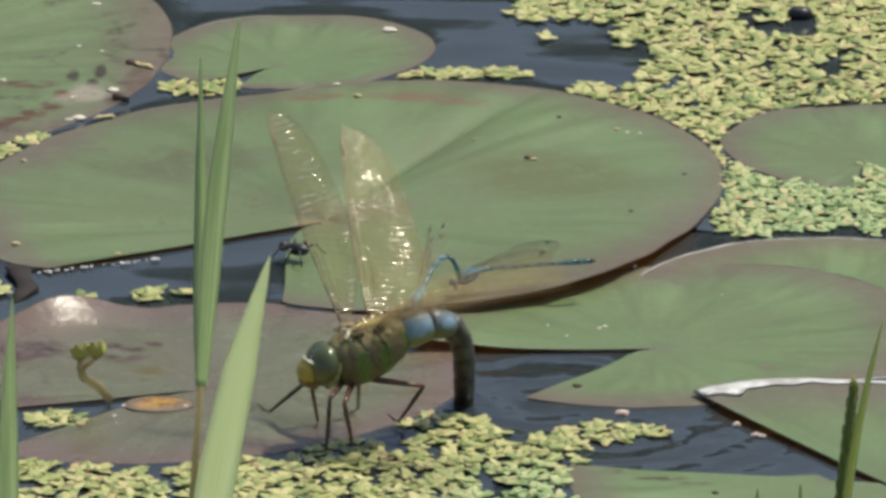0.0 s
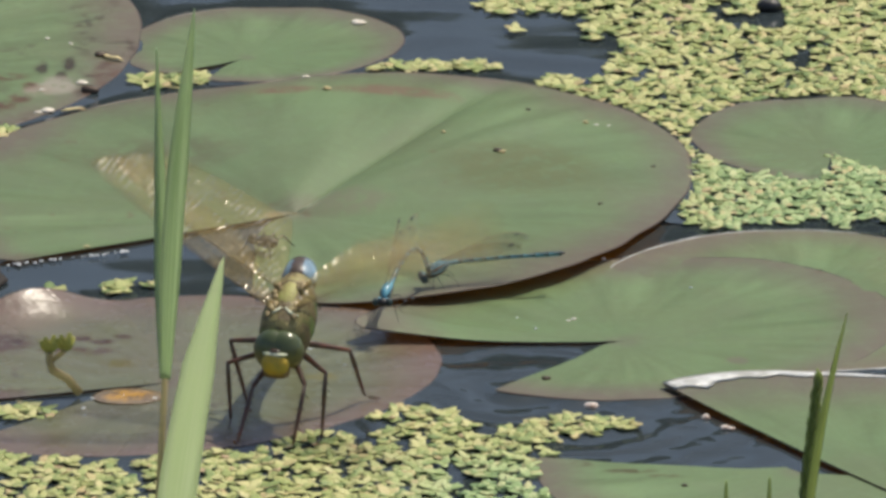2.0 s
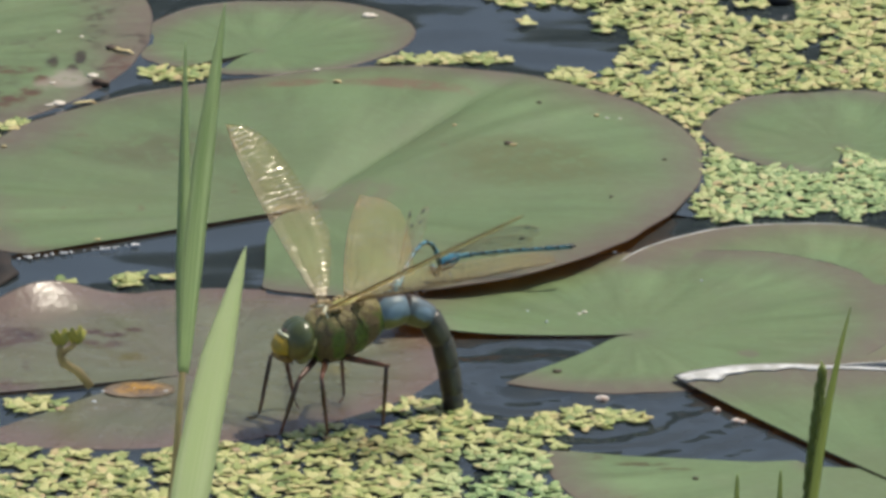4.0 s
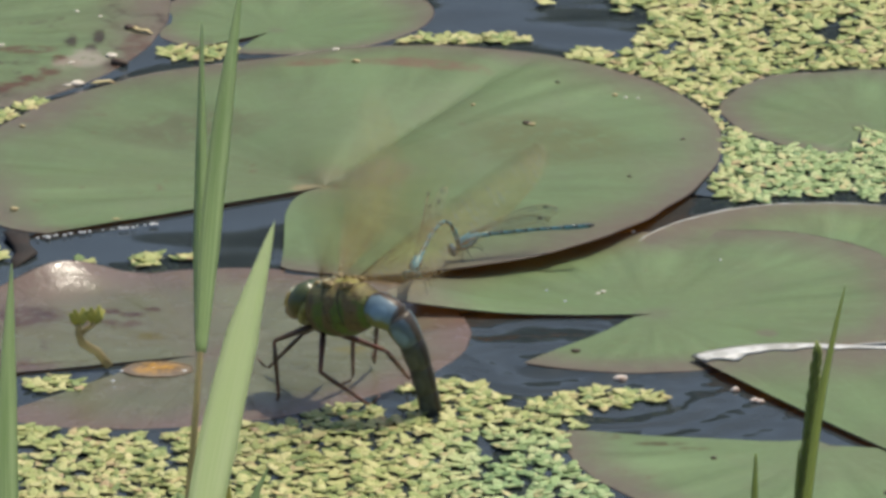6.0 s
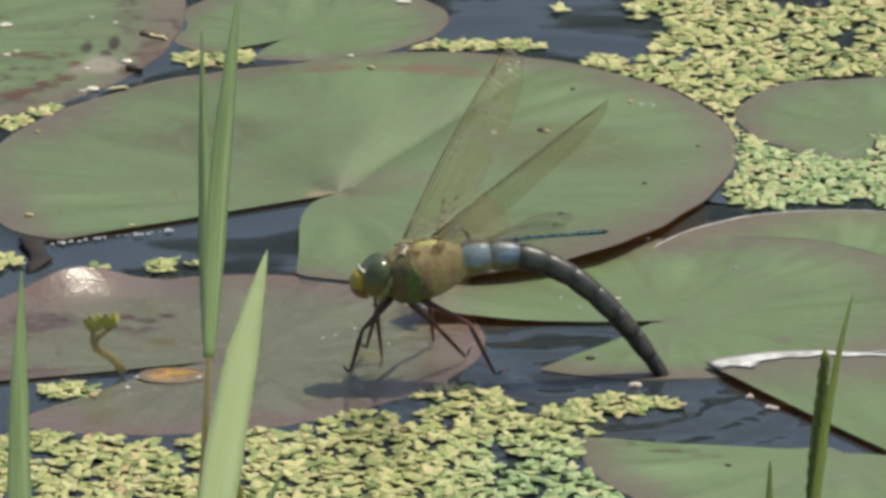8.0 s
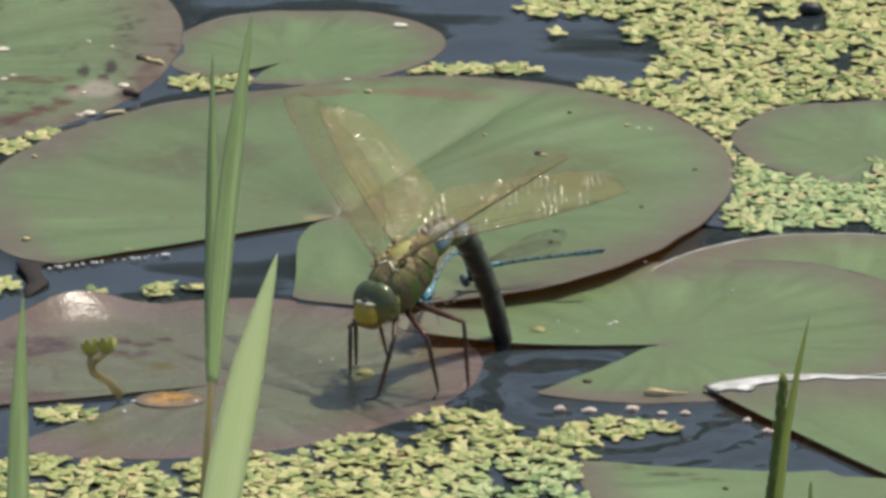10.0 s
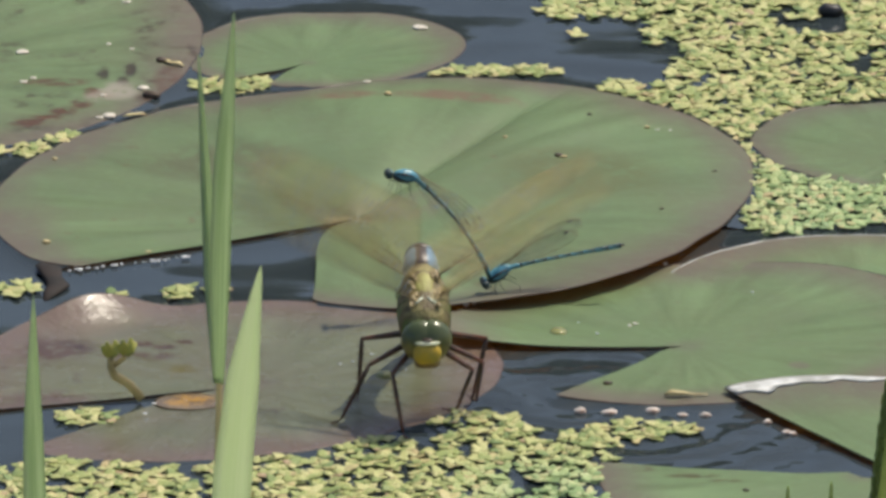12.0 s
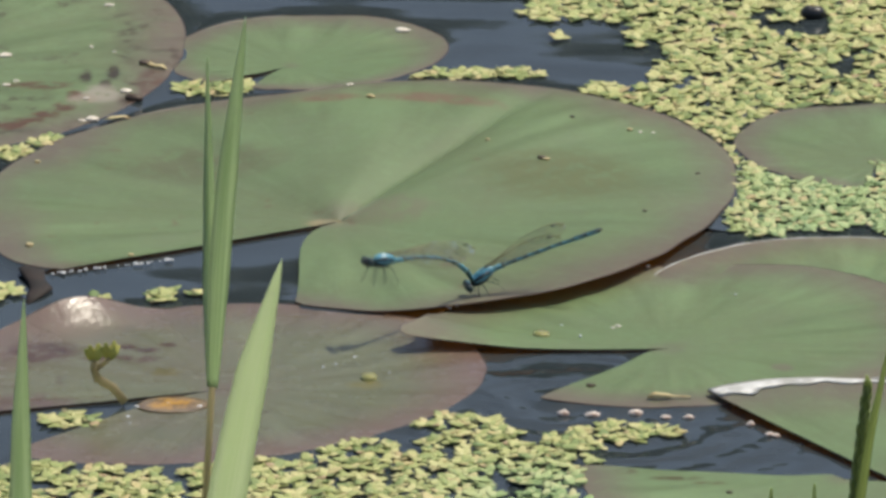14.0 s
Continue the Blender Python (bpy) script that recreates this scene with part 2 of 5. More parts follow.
def mottled(name, a, b, scale, rough=0.45, **more):
    m = material(name, a, rough, **more)
    n = Nodes(m)
    n.put(n.mix(n.step(n.noise(scale, 4, 0.6), 0.4, 0.65), a, b), n.p.inputs["Base Color"])
    n.put(n.bump(n.noise(scale * 3, 3), 0.3, 0.0003), n.p.inputs["Normal"])
    return m


THORAX = material("green_thorax", (0.16, 0.24, 0.035), 0.5)
n = Nodes(THORAX)
xx, _, z = n.split(n.coords())
band = n.math("ABSOLUTE", n.math("SINE", n.math("ADD", n.math("MULTIPLY", xx, 520.0), n.math("MULTIPLY", n.noise(170, 3, 0.6), 3.2))))
side = n.mix(n.step(n.math("ADD", band, n.math("MULTIPLY", n.noise(260, 4, 0.6), 0.9)), 0.95, 1.35), (0.105, 0.165, 0.028), (0.150, 0.110, 0.050))
side = n.mix(n.math("MULTIPLY", n.step(n.noise(620, 4, 0.65), 0.52, 0.66), 0.6), side, (0.055, 0.040, 0.020))
back = n.mix(n.step(n.noise(380, 4), 0.4, 0.62), (0.27, 0.23, 0.09), (0.12, 0.085, 0.035))
n.put(n.mix(n.step(n.math("ADD", z, n.math("MULTIPLY", n.noise(300, 3, 0.6), 0.006)), 0.0042, 0.0078), side, back), n.p.inputs["Base Color"])
n.put(n.bump(n.math("ADD", n.noise(300, 3), n.math("MULTIPLY", n.noise(1500, 3), 0.5)), 0.8, 0.0009), n.p.inputs["Normal"])
THORAX_TOP = mottled("tan_wing_root", (0.36, 0.28, 0.14), (0.22, 0.16, 0.07), 420, 0.5)
BROWN = mottled("brown_chitin", (0.055, 0.032, 0.02), (0.03, 0.02, 0.014), 500, 0.32)
SEAM = mottled("olive_seam", (0.075, 0.060, 0.026), (0.050, 0.060, 0.018), 500, 0.5)
LEG = mottled("dark_leg", (0.045, 0.028, 0.02), (0.14, 0.045, 0.025), 120, 0.35)
YELLOW = mottled("yellow_face", (0.50, 0.33, 0.03), (0.40, 0.30, 0.05), 380, 0.4)
SHIELD = mottled("olive_shield", (0.36, 0.35, 0.11), (0.24, 0.21, 0.07), 420, 0.6)
WHITISH = mottled("whitish_band", (0.60, 0.62, 0.48), (0.46, 0.50, 0.32), 500, 0.4)
MOUTH = mottled("brown_mouth", (0.22, 0.13, 0.03), (0.12, 0.07, 0.03), 400, 0.4)
PALE = mottled("pale_green", (0.34, 0.34, 0.13), (0.20, 0.19, 0.06), 500, 0.5)
EYE_GREEN = material("compound_eye", (0.05, 0.07, 0.025), 0.22, Coat_Weight=0.15)
n = Nodes(EYE_GREEN)
_, _, z = n.split(n.coords())
n.put(n.mix(n.step(n.math("ADD", z, n.math("MULTIPLY", n.noise(300), 0.004)), -0.003, 0.006), (0.19, 0.15, 0.045), (0.065, 0.085, 0.035)), n.p.inputs["Base Color"])


def abdomen_material(name, side, top, belly, low, spot, spots):
    """Abdomen ring: dark stripe along the back, coloured flanks with pale oblong spots, dark joint lines."""
    m = material(name, side, 0.42)
    n = Nodes(m)
    x, y, z = n.split(n.coords("Generated"))
    w = n.math("MULTIPLY", n.math("SUBTRACT", n.noise(420, 3), 0.5), 0.25)
    away = n.math("ABSOLUTE", n.math("SUBTRACT", y, 0.5))
    stripe = n.math("MULTIPLY", n.math("SUBTRACT", 1.0, n.step(n.math("ADD", away, w), 0.12, 0.20)), n.step(z, 0.55, 0.7))
    col = n.mix(n.step(n.math("ADD", z, w), low, low + 0.16), belly, side)
    dx = n.math("MULTIPLY", n.math("ABSOLUTE", n.math("SUBTRACT", x, 0.46)), 2.6)
    dz = n.math("MULTIPLY", n.math("ABSOLUTE", n.math("SUBTRACT", z, 0.60)), 3.6)
    d = n.math("ADD", n.math("MULTIPLY", dx, dx), n.math("MULTIPLY", dz, dz))
    blot = n.math("SUBTRACT", 1.0, n.step(n.math("ADD", d, n.math("MULTIPLY", w, 6.0)), 0.15, 0.8))
    col = n.mix(n.math("MULTIPLY", blot, spots), col, spot)
    col = n.mix(stripe, col, top)
    ends = n.math("ADD", n.step(x, 0.90, 0.96), n.math("SUBTRACT", 1.0, n.step(x, 0.04, 0.1)), True)
    col = n.mix(n.math("MULTIPLY", ends, 0.8), col, top)
    n.put(col, n.p.inputs["Base Color"])
    n.put(n.bump(n.noise(900, 2), 0.2, 0.0002), n.p.inputs["Normal"])
    return m


ABD_BLUE = abdomen_material("blue_abdomen", (0.17, 0.26, 0.34), (0.07, 0.05, 0.04), (0.19, 0.20, 0.07), 0.36, (0.25, 0.38, 0.51), 0.8)
ABD_HALF = abdomen_material("dusky_blue_abdomen", (0.105, 0.150, 0.185), (0.06, 0.045, 0.035), (0.13, 0.13, 0.05), 0.34, (0.21, 0.32, 0.42), 0.8)
ABD_MID = abdomen_material("mixed_abdomen", (0.055, 0.060, 0.050), (0.020, 0.015, 0.012), (0.035, 0.024, 0.016), 0.25, (0.105, 0.115, 0.095), 0.75)
ABD_DARK = abdomen_material("dark_abdomen", (0.040, 0.036, 0.028), (0.018, 0.013, 0.011), (0.024, 0.017, 0.013), 0.25, (0.125, 0.110, 0.080), 0.75)
DAMSEL_BLUE = mottled("damsel_blue", (0.13, 0.36, 0.47), (0.07, 0.21, 0.28), 500, 0.30)
DAMSEL_DARK = mottled("damsel_dark", (0.018, 0.035, 0.040), (0.030, 0.060, 0.065), 500, 0.45)


def damsel_abdomen(name, back, belly, top):
    """Slim abdomen: one colour along the back, another below."""
    m = material(name, back, 0.30)
    n = Nodes(m)
    x, _, z = n.split(n.coords())
    line = n.math("ADD", n.math("MULTIPLY", z, 1000.0), n.math("MULTIPLY", x, -170.0))
    line = n.math("ADD", line, n.math("MULTIPLY", n.math("SUBTRACT", n.noise(420, 3), 0.5), 0.9))
    n.put(n.mix(n.step(line, top - 0.12, top + 0.12), belly, back), n.p.inputs["Base Color"])
    return m


DAMSEL_SIDE = damsel_abdomen("damsel_blue_abdomen", (0.090, 0.255, 0.350), (0.028, 0.075, 0.080), 0.28)
DAMSEL_BANDED = damsel_abdomen("damsel_banded_abdomen", (0.035, 0.080, 0.090), (0.120, 0.290, 0.350), 0.42)
BLACK = mottled("black_chitin", (0.015, 0.015, 0.016), (0.03, 0.03, 0.032), 700, 0.35)


def wing_material(name, tint, amount, shine, through):
    """Clear wing skin: mostly see-through, tinted, pleated between the cross veins so that it flashes in the sun."""
    m = material(name, tint, 0.3)
    n = Nodes(m)
    cell = n.node("TexVoronoi")
    cell.feature = "DISTANCE_TO_EDGE"
    cell.inputs["Scale"].default_value = 800
    n.put(n.coords(), cell.inputs["Vector"])
    net = n.math("SUBTRACT", 1.0, n.step(cell.outputs["Distance"], 0.02, 0.06))
    clear = n.node("BsdfTransparent")
    clear.inputs["Color"].default_value = (*through, 1)
    mx = n.node("MixShader")
    n.put(n.math("ADD", n.math("MULTIPLY", net, amount * 0.35), n.math("MULTIPLY", n.noise(60, 2), amount * 2.0)), mx.inputs[0])
    n.put(clear.outputs[0], mx.inputs[1])
    n.put(n.p.outputs[0], mx.inputs[2])
    flash = n.node("BsdfGlossy")
    flash.inputs["Color"].default_value = (1.0, 0.95, 0.82, 1)
    flash.inputs["Roughness"].default_value = 0.22
    _, span, _ = n.split(n.coords())
    pleat = n.math("SINE", n.math("ADD", n.math("MULTIPLY", span, 3900.0), n.math("MULTIPLY", n.noise(170, 3, 0.6), 13.0)))
    broad = n.noise(150, 2, 0.5)
    n.put(n.bump(n.math("ADD", n.math("MULTIPLY", pleat, 0.10), broad), 1.0, 0.0013), flash.inputs["Normal"])
    comb = n.math("MULTIPLY", n.step(pleat, 0.25, 0.95), n.step(n.noise(110, 3, 0.6), 0.43, 0.60))
    top = n.node("MixShader")
    n.put(n.math("MULTIPLY", comb, shine), top.inputs[0])
    n.put(mx.outputs[0], top.inputs[1])
    n.put(flash.outputs[0], top.inputs[2])
    n.put(top.outputs[0], n.out.inputs[0])
    return m


WING = wing_material("amber_wing", (0.56, 0.42, 0.18), 0.20, 0.38, (0.96, 0.94, 0.86))
WING_CLEAR = wing_material("clear_wing", (0.60, 0.63, 0.61), 0.035, 0.40, (0.99, 0.99, 0.985))
VEIN = mottled("wing_vein", (0.16, 0.11, 0.06), (0.30, 0.23, 0.12), 300, 0.25)
PETAL = mottled("sprig_yellow", (0.50, 0.46, 0.09), (0.34, 0.36, 0.08), 420, 0.5)
AMBER = material("amber_puddle", (0.50, 0.17, 0.03), 0.12)
n = Nodes(AMBER)
rim_x, rim_y, _ = n.split(n.coords())
d = n.math("ADD", n.math("MULTIPLY", n.math("MULTIPLY", rim_x, rim_x), 11000.0), n.math("MULTIPLY", n.math("MULTIPLY", rim_y, rim_y), 20000.0))
pool = n.mix(n.step(n.math("ADD", d, n.noise(160, 4)), 0.5, 1.05), (0.42, 0.225, 0.030), (0.20, 0.150, 0.090))
n.put(n.mix(n.math("MULTIPLY", n.step(n.noise(330, 4, 0.65), 0.46, 0.60), 0.7), pool, (0.13, 0.085, 0.04)), n.p.inputs["Base Color"])
n.put(n.bump(n.noise(240, 3), 0.5, 0.0008), n.p.inputs["Normal"])
# white base colour paints the sun's glint into the whole bead
GLINT_BEAD = material("white_glint_bead", (0.78, 0.78, 0.76), 0.08, IOR=1.333, Coat_Weight=1.0)
SHELL = mottled("pale_shell", (0.66, 0.60, 0.54), (0.36, 0.24, 0.18), 420, 0.3)
WHITE_FLECK = mottled("whitish_fleck", (0.70, 0.66, 0.56), (0.55, 0.48, 0.40), 500, 0.4)
SPECK = mottled("pale_speck", (0.56, 0.47, 0.24), (0.38, 0.28, 0.13), 500, 0.5)
# near-black colour that paints the darkness under the big pad's left rim
RIM_SHADE = mottled("rim_shade_black", (0.018, 0.010, 0.007), (0.008, 0.006, 0.005), 140, 0.8)
DARKSPECK = mottled("dark_speck", (0.05, 0.03, 0.02), (0.09, 0.06, 0.04), 400, 0.6)
DROP = material("water_drop", (0.50, 0.49, 0.17), 0.06, IOR=1.333, Transmission_Weight=0.5, Coat_Weight=1.0)
FOLIAGE = mottled("bank_foliage", (0.035, 0.06, 0.02), (0.02, 0.035, 0.012), 3, 0.8)
BARK = mottled("bank_bark", (0.10, 0.08, 0.06), (0.05, 0.04, 0.03), 20, 0.9)
BED = mottled("pond_bed", (0.05, 0.045, 0.03), (0.03, 0.03, 0.02), 8, 0.9)

# ---- mesh helpers ----


def finish(name, bm, mat, smooth=True):
    bmesh.ops.recalc_face_normals(bm, faces=bm.faces)
    me = bpy.data.meshes.new(name)
    bm.to_mesh(me)
    bm.free()
    for m in (mat if isinstance(mat, (list, tuple)) else [mat]):
        me.materials.append(m)
    me.polygons.foreach_set("use_smooth", [smooth] * len(me.polygons))
    return me


def part(name, bm, mat, parent=None, label="", m=None, smooth=True):
    ob = new(name, finish(name, bm, mat, smooth))
    if parent:
        ob.parent = parent
    if m is not None:
        ob.matrix_basis = m
    if label:
        ob["label"] = label
    return ob


def empty(name, label, category, group="", at=(0, 0, 0)):
    ob = new(name)
    ob.empty_display_size = 0.005
    ob.location = at
    return tagged(ob, label, category, group)


def tube(bm, pts, radii, n=10, flat=1.0, up=None):
    """Round tube along points, closed at both ends. flat: height over width."""
    pts = [Vector(p) for p in pts]
    rings = []
    for i, p in enumerate(pts):
        d = (pts[min(i + 1, len(pts) - 1)] - pts[max(i - 1, 0)]).normalized()
        ref = Vector(up) if up else (Vector((0, 0, 1)) if abs(d.z) < 0.9 else Vector((1, 0, 0)))
        s = d.cross(ref).normalized()
        t = s.cross(d)
        r = radii[i] if isinstance(radii, (list, tuple)) else radii
        rings.append([bm.verts.new(p + s * r * math.cos(k * math.tau / n) + t * r * flat * math.sin(k * math.tau / n)) for k in range(n)])
    for a, b in zip(rings, rings[1:]):
        for k in range(n):
            bm.faces.new((a[k], a[(k + 1) % n], b[(k + 1) % n], b[k]))
    bm.faces.new(rings[0][::-1])
    bm.faces.new(rings[-1])
    return rings


def ball(bm, c, r, u=14, v=9):
    """Ellipsoid at c with the three radii r."""
    made = bmesh.ops.create_uvsphere(bm, u_segments=u, v_segments=v, radius=1.0)["verts"]
    for w in made:
        w.co = Vector((c[0] + w.co.x * r[0], c[1] + w.co.y * r[1], c[2] + w.co.z * r[2]))
    return made


def moved(pts):
    return [Vector(p) * MM for p in pts]


# ---- lily pads ----


class Pad:
    """One floating leaf: an oval with a slit from its rim to the stalk. Lengths in mm."""
    every = []

    def __init__(self, c, axes, rot, apex, slit, z=0.8, lifts=(), wave=0.5, fold=0.0, tip=0.12, seed=0, close=0.04, rib=None, pleat=0.8):
        self.c, self.axes, self.rot, self.apex, self.slit, self.z = c, axes, radians(rot), apex, slit, z
        self.lifts, self.wave, self.fold, self.tip, self.seed, self.close, self.rib, self.pleat = lifts, wave, fold, tip, seed, close, rib, pleat
        Pad.every.append(self)

    def reach(self, th):
        """Distance from the stalk to the oval's rim."""
        ca, sa = math.cos(self.rot), math.sin(self.rot)
        ox, oy = self.apex[0] - self.c[0], self.apex[1] - self.c[1]
        dx, dy = math.cos(th), math.sin(th)
        p = ((ox * ca + oy * sa) / self.axes[0], (-ox * sa + oy * ca) / self.axes[1])
        d = ((dx * ca + dy * sa) / self.axes[0], (-dx * sa + dy * ca) / self.axes[1])
        A, B, C = d[0] ** 2 + d[1] ** 2, p[0] * d[0] + p[1] * d[1], p[0] ** 2 + p[1] ** 2 - 1
        return (-B + math.sqrt(max(B * B - A * C, 0))) / A

    def inside(self, x, y, grow=0.0):
        ca, sa = math.cos(self.rot), math.sin(self.rot)
        ox, oy = x - self.c[0], y - self.c[1]
        if math.hypot((ox * ca + oy * sa) / (self.axes[0] + grow), (-ox * sa + oy * ca) / (self.axes[1] + grow)) > 1:
            return False
        th = math.degrees(math.atan2(y - self.apex[1], x - self.apex[0])) % 360
        lo, hi = self.slit
        return not ((lo + 3) < th < (hi - 3) or (lo + 3) < th - 360 < (hi - 3) or (lo + 3) < th + 360 < (hi - 3))

    def point(self, f, rho):
        """Place at share f of the sweep round the stalk and share rho of the way out."""
        lo, hi = radians(self.slit[0]), radians(self.slit[1])
        hi = lo + (hi - lo) * (1 - math.exp(-rho / self.close))
        sweep = math.tau - (hi - lo)
        th = hi + f * sweep
        r = self.reach(th)
        ends = min(f, 1 - f) * math.degrees(sweep)
        r *= 1 - self.tip * math.exp(-(ends / 5.0)) - 0.006 * math.sin(th * 5 + self.seed) - 0.0015 * math.sin(th * 23 + self.seed * 2)
        r *= 1 + 0.006 * noise.noise((math.cos(th) * 6, math.sin(th) * 6, self.seed))
        z = self.z - 0.12 * max(0.0, (rho - 0.93) / 0.07) ** 2
        z += self.wave * rho * (math.sin(th * 3 + self.seed) * 0.5 + math.sin(th * 7 + self.seed * 3) * 0.2 * rho)
        z += 0.5 * rho * noise.noise((math.cos(th) * 3 * rho, math.sin(th) * 3 * rho, self.seed + 5))
        mid = hi + sweep / 2 if self.rib is None else radians(self.rib)
        z += self.pleat * rho ** 2 * (1.02 - rho) * (0.65 * math.sin(th * 13 + 2.0 * math.sin(th * 3 + self.seed)) + 0.5 * math.sin(th * 27 + 2.6 * math.sin(th * 4 + self.seed)))
        if math.cos(th - mid) > 0:
            z += self.fold * (1 - math.exp(-abs(math.sin(th - mid) * r * rho) / 6.5)) * math.cos(th - mid) ** 1.5 * (1 - rho ** 6)
        pull = 0.0
        for at, width, height, power, inward in self.lifts:
            d = (math.degrees(th) - at + 180) % 360 - 180
            g = math.exp(-(d / width) ** 2)
            grow = rho ** power if power < 10 else max(0.0, (rho - 0.80) / 0.20) ** 1.25
            z += height * g * grow
            pull += inward * g * grow
        r = r * rho - pull
        return Vector(((self.apex[0] + r * math.cos(th)), (self.apex[1] + r * math.sin(th)), z)) * MM, th, rho

    def height(self, x, y):
        """Height of the leaf's top over a place inside it, mm."""
        dx, dy = x - self.apex[0], y - self.apex[1]
        th = math.atan2(dy, dx)
        rho = min(math.hypot(dx, dy) / self.reach(th), 1.0)
        lo, hi = radians(self.slit[0]), radians(self.slit[1])
        hi = lo + (hi - lo) * (1 - math.exp(-rho / self.close))
        f = ((th - hi) % math.tau) / (math.tau - (hi - lo))
        return self.point(min(f, 1.0), rho)[0].z / MM

    def build(self, label, top, under, name="lily_pad", thick=0.7, rim=None):
        nt, nr = 240, 22
        bm = bmesh.new()
        uv = bm.loops.layers.uv.new("polar")
        rho = [(0.004 + 0.996 * (j / nr) ** 0.85) for j in range(nr + 1)]
        up, lowr, info = [], [], {}
        for i in range(nt + 1):
            a, b = [], []
            for r in rho:
                p, th, rr = self.point(i / nt, r)
                for row, off in ((a, 0.0), (b, -thick * (1 - 0.75 * rr) - 0.04)):
                    v = bm.verts.new(p + Vector((0, 0, off * MM)))
                    info[v] = (th / math.tau, rr)
                    row.append(v)
            up.append(a)
            lowr.append(b)
        faces = []
        for i in range(nt):
            for j in range(nr):
                faces.append((bm.faces.new((up[i][j], up[i][j + 1], up[i + 1][j + 1], up[i + 1][j])), 0))
                faces.append((bm.faces.new((lowr[i][j], lowr[i + 1][j], lowr[i + 1][j + 1], lowr[i][j + 1])), 1))
            faces.append((bm.faces.new((up[i][nr], lowr[i][nr], lowr[i + 1][nr], up[i + 1][nr])), 2))
        for i in (0, nt):
            for j in range(nr):
                faces.append((bm.faces.new((up[i][j], lowr[i][j], lowr[i][j + 1], up[i][j + 1])), 2))
        for f, k in faces:
            f.material_index = k
            for lp in f.loops:
                lp[uv].uv = info[lp.vert]
        for e in bm.edges:
            if len({f.material_index for f in e.link_faces}) > 1:
                e.smooth = False
        ob = new(name, finish(name, bm, [top, under, PAD_RIM]))
        tagged(ob, label, "lily pad", "lily pads on the pond")
        bm = bmesh.new()
        line = [self.point(0.006 + 0.988 * k / 220, 1.0)[0] - Vector((0, 0, 0.12 * MM)) for k in range(221)]
        tube(bm, line, [((0.20 if rim is None else 0.24) + 0.07 * noise.noise((k * 0.3, self.seed, 0))) * MM for k in range(221)], 6)
        edge = new("rim", finish("rim", bm, rim or PAD_RIM))
        edge.parent = ob
        if self.rib is not None:
            bm = bmesh.new()
            way = radians(self.rib)
            lo, hi = radians(self.slit[0]), radians(self.slit[1])
            f = ((way - hi) % math.tau) / (math.tau - (hi - lo))
            line = [self.point(f, 0.01 + 0.90 * k / 40)[0] - Vector((0, 0, 0.24 * MM)) for k in range(41)]
            tube(bm, line, [0.36 * MM * (1 - 0.8 * k / 40) for k in range(41)], 6)
            rib = new("midrib", finish("midrib", bm, PAD_RIB))
            rib.parent = ob
            rib["label"] = "pale midrib"
        return ob


pad_a = Pad((-142, 151), (88, 72), 65, (-152, 140), (188, 215), z=0.7, wave=0.5, seed=1)
pad_b = Pad((-35.8, 155.7), (37.6, 30.4), 17.6, (-39.6, 143.5), (215, 243), z=0.8, wave=0.3, seed=2, close=0.45, tip=0.05, pleat=0.5)
pad_c = Pad((-22.2, 40), (101.6, 86), 40.5, (-26, 18), (208, 262), z=1.0,
            lifts=((314, 36, 4.0, 3, -11.5), (268, 14, -0.2, 3, 5.0), (99, 17, 0.0, 3, 7.0)), wave=0.5, fold=5.4, tip=0.10, seed=3, close=0.28, rib=63, pleat=1.9)
pad_d = Pad((110, 79), (36, 33), -26, (110, 66), (262, 312), z=0.7, wave=0.35, seed=4, pleat=0.6)
pad_e = Pad((-60, -101), (72.6, 55), 23, (-52, -106), (196, 223), z=0.7,
            lifts=((127, 14, 6.2, 10, 0.0), (109, 7, -0.7, 3, 0)), wave=0.25, tip=0.05, seed=5, close=0.42)
pad_f = Pad((58.7, -66.5), (65, 51.2), 18.7, (54.5, -77), (182, 229), z=0.9,
            lifts=((175, 14, 5.6, 3.5, 0.0), (180, 4.5, 0.0, 8, -6.5), (236, 14, 0.8, 3, 0)), wave=0.3, fold=0.4, tip=0.02, seed=6, close=0.12)
pad_g = Pad((100, -45), (53, 53), 0, (100, -46), (335, 350), z=0.7, wave=0.3, seed=7)
pad_h = Pad((115.5, -154), (76, 50), 165, (118, -187), (126, 235), z=1.4, lifts=((124, 20, 1.3, 3, 0),), wave=0.25, tip=0.02, seed=8)
pad_i = Pad((95, -165), (62.5, 62), 0, (95, -169.7), (-9.2, 170.4), z=0.8, wave=0.25, tip=0.02, seed=9, close=0.05)

pad_a.build("green lily pad with reddish decay marks floating on the pond", PAD_DECAY, PAD_UNDER)
pad_b.build("small green lily pad with a narrow slit on dark water", PAD_GREEN, PAD_UNDER)
pad_c.build("very large green lily pad with purple rim and raised edge", PAD_BIG, PAD_UNDER)
pad_d.build("small green lily pad ringed by yellow duckweed", PAD_GREEN, PAD_UNDER)
pad_e.build("purplish brown lily pad with a humped rim, on the water", PAD_PURPLE, PAD_UNDER)
pad_f.build("broad green lily pad with a forked slit on the water", PAD_GREEN, PAD_UNDER)
pad_g.build("green lily pad half covered by another pad", PAD_GREEN, PALE_UNDER, rim=PALE_UNDER)
leaf_h = pad_h.build("green lily pad with its rim curled up pale", PAD_GREEN, PAD_UNDER)
bm = bmesh.new()
rings = []
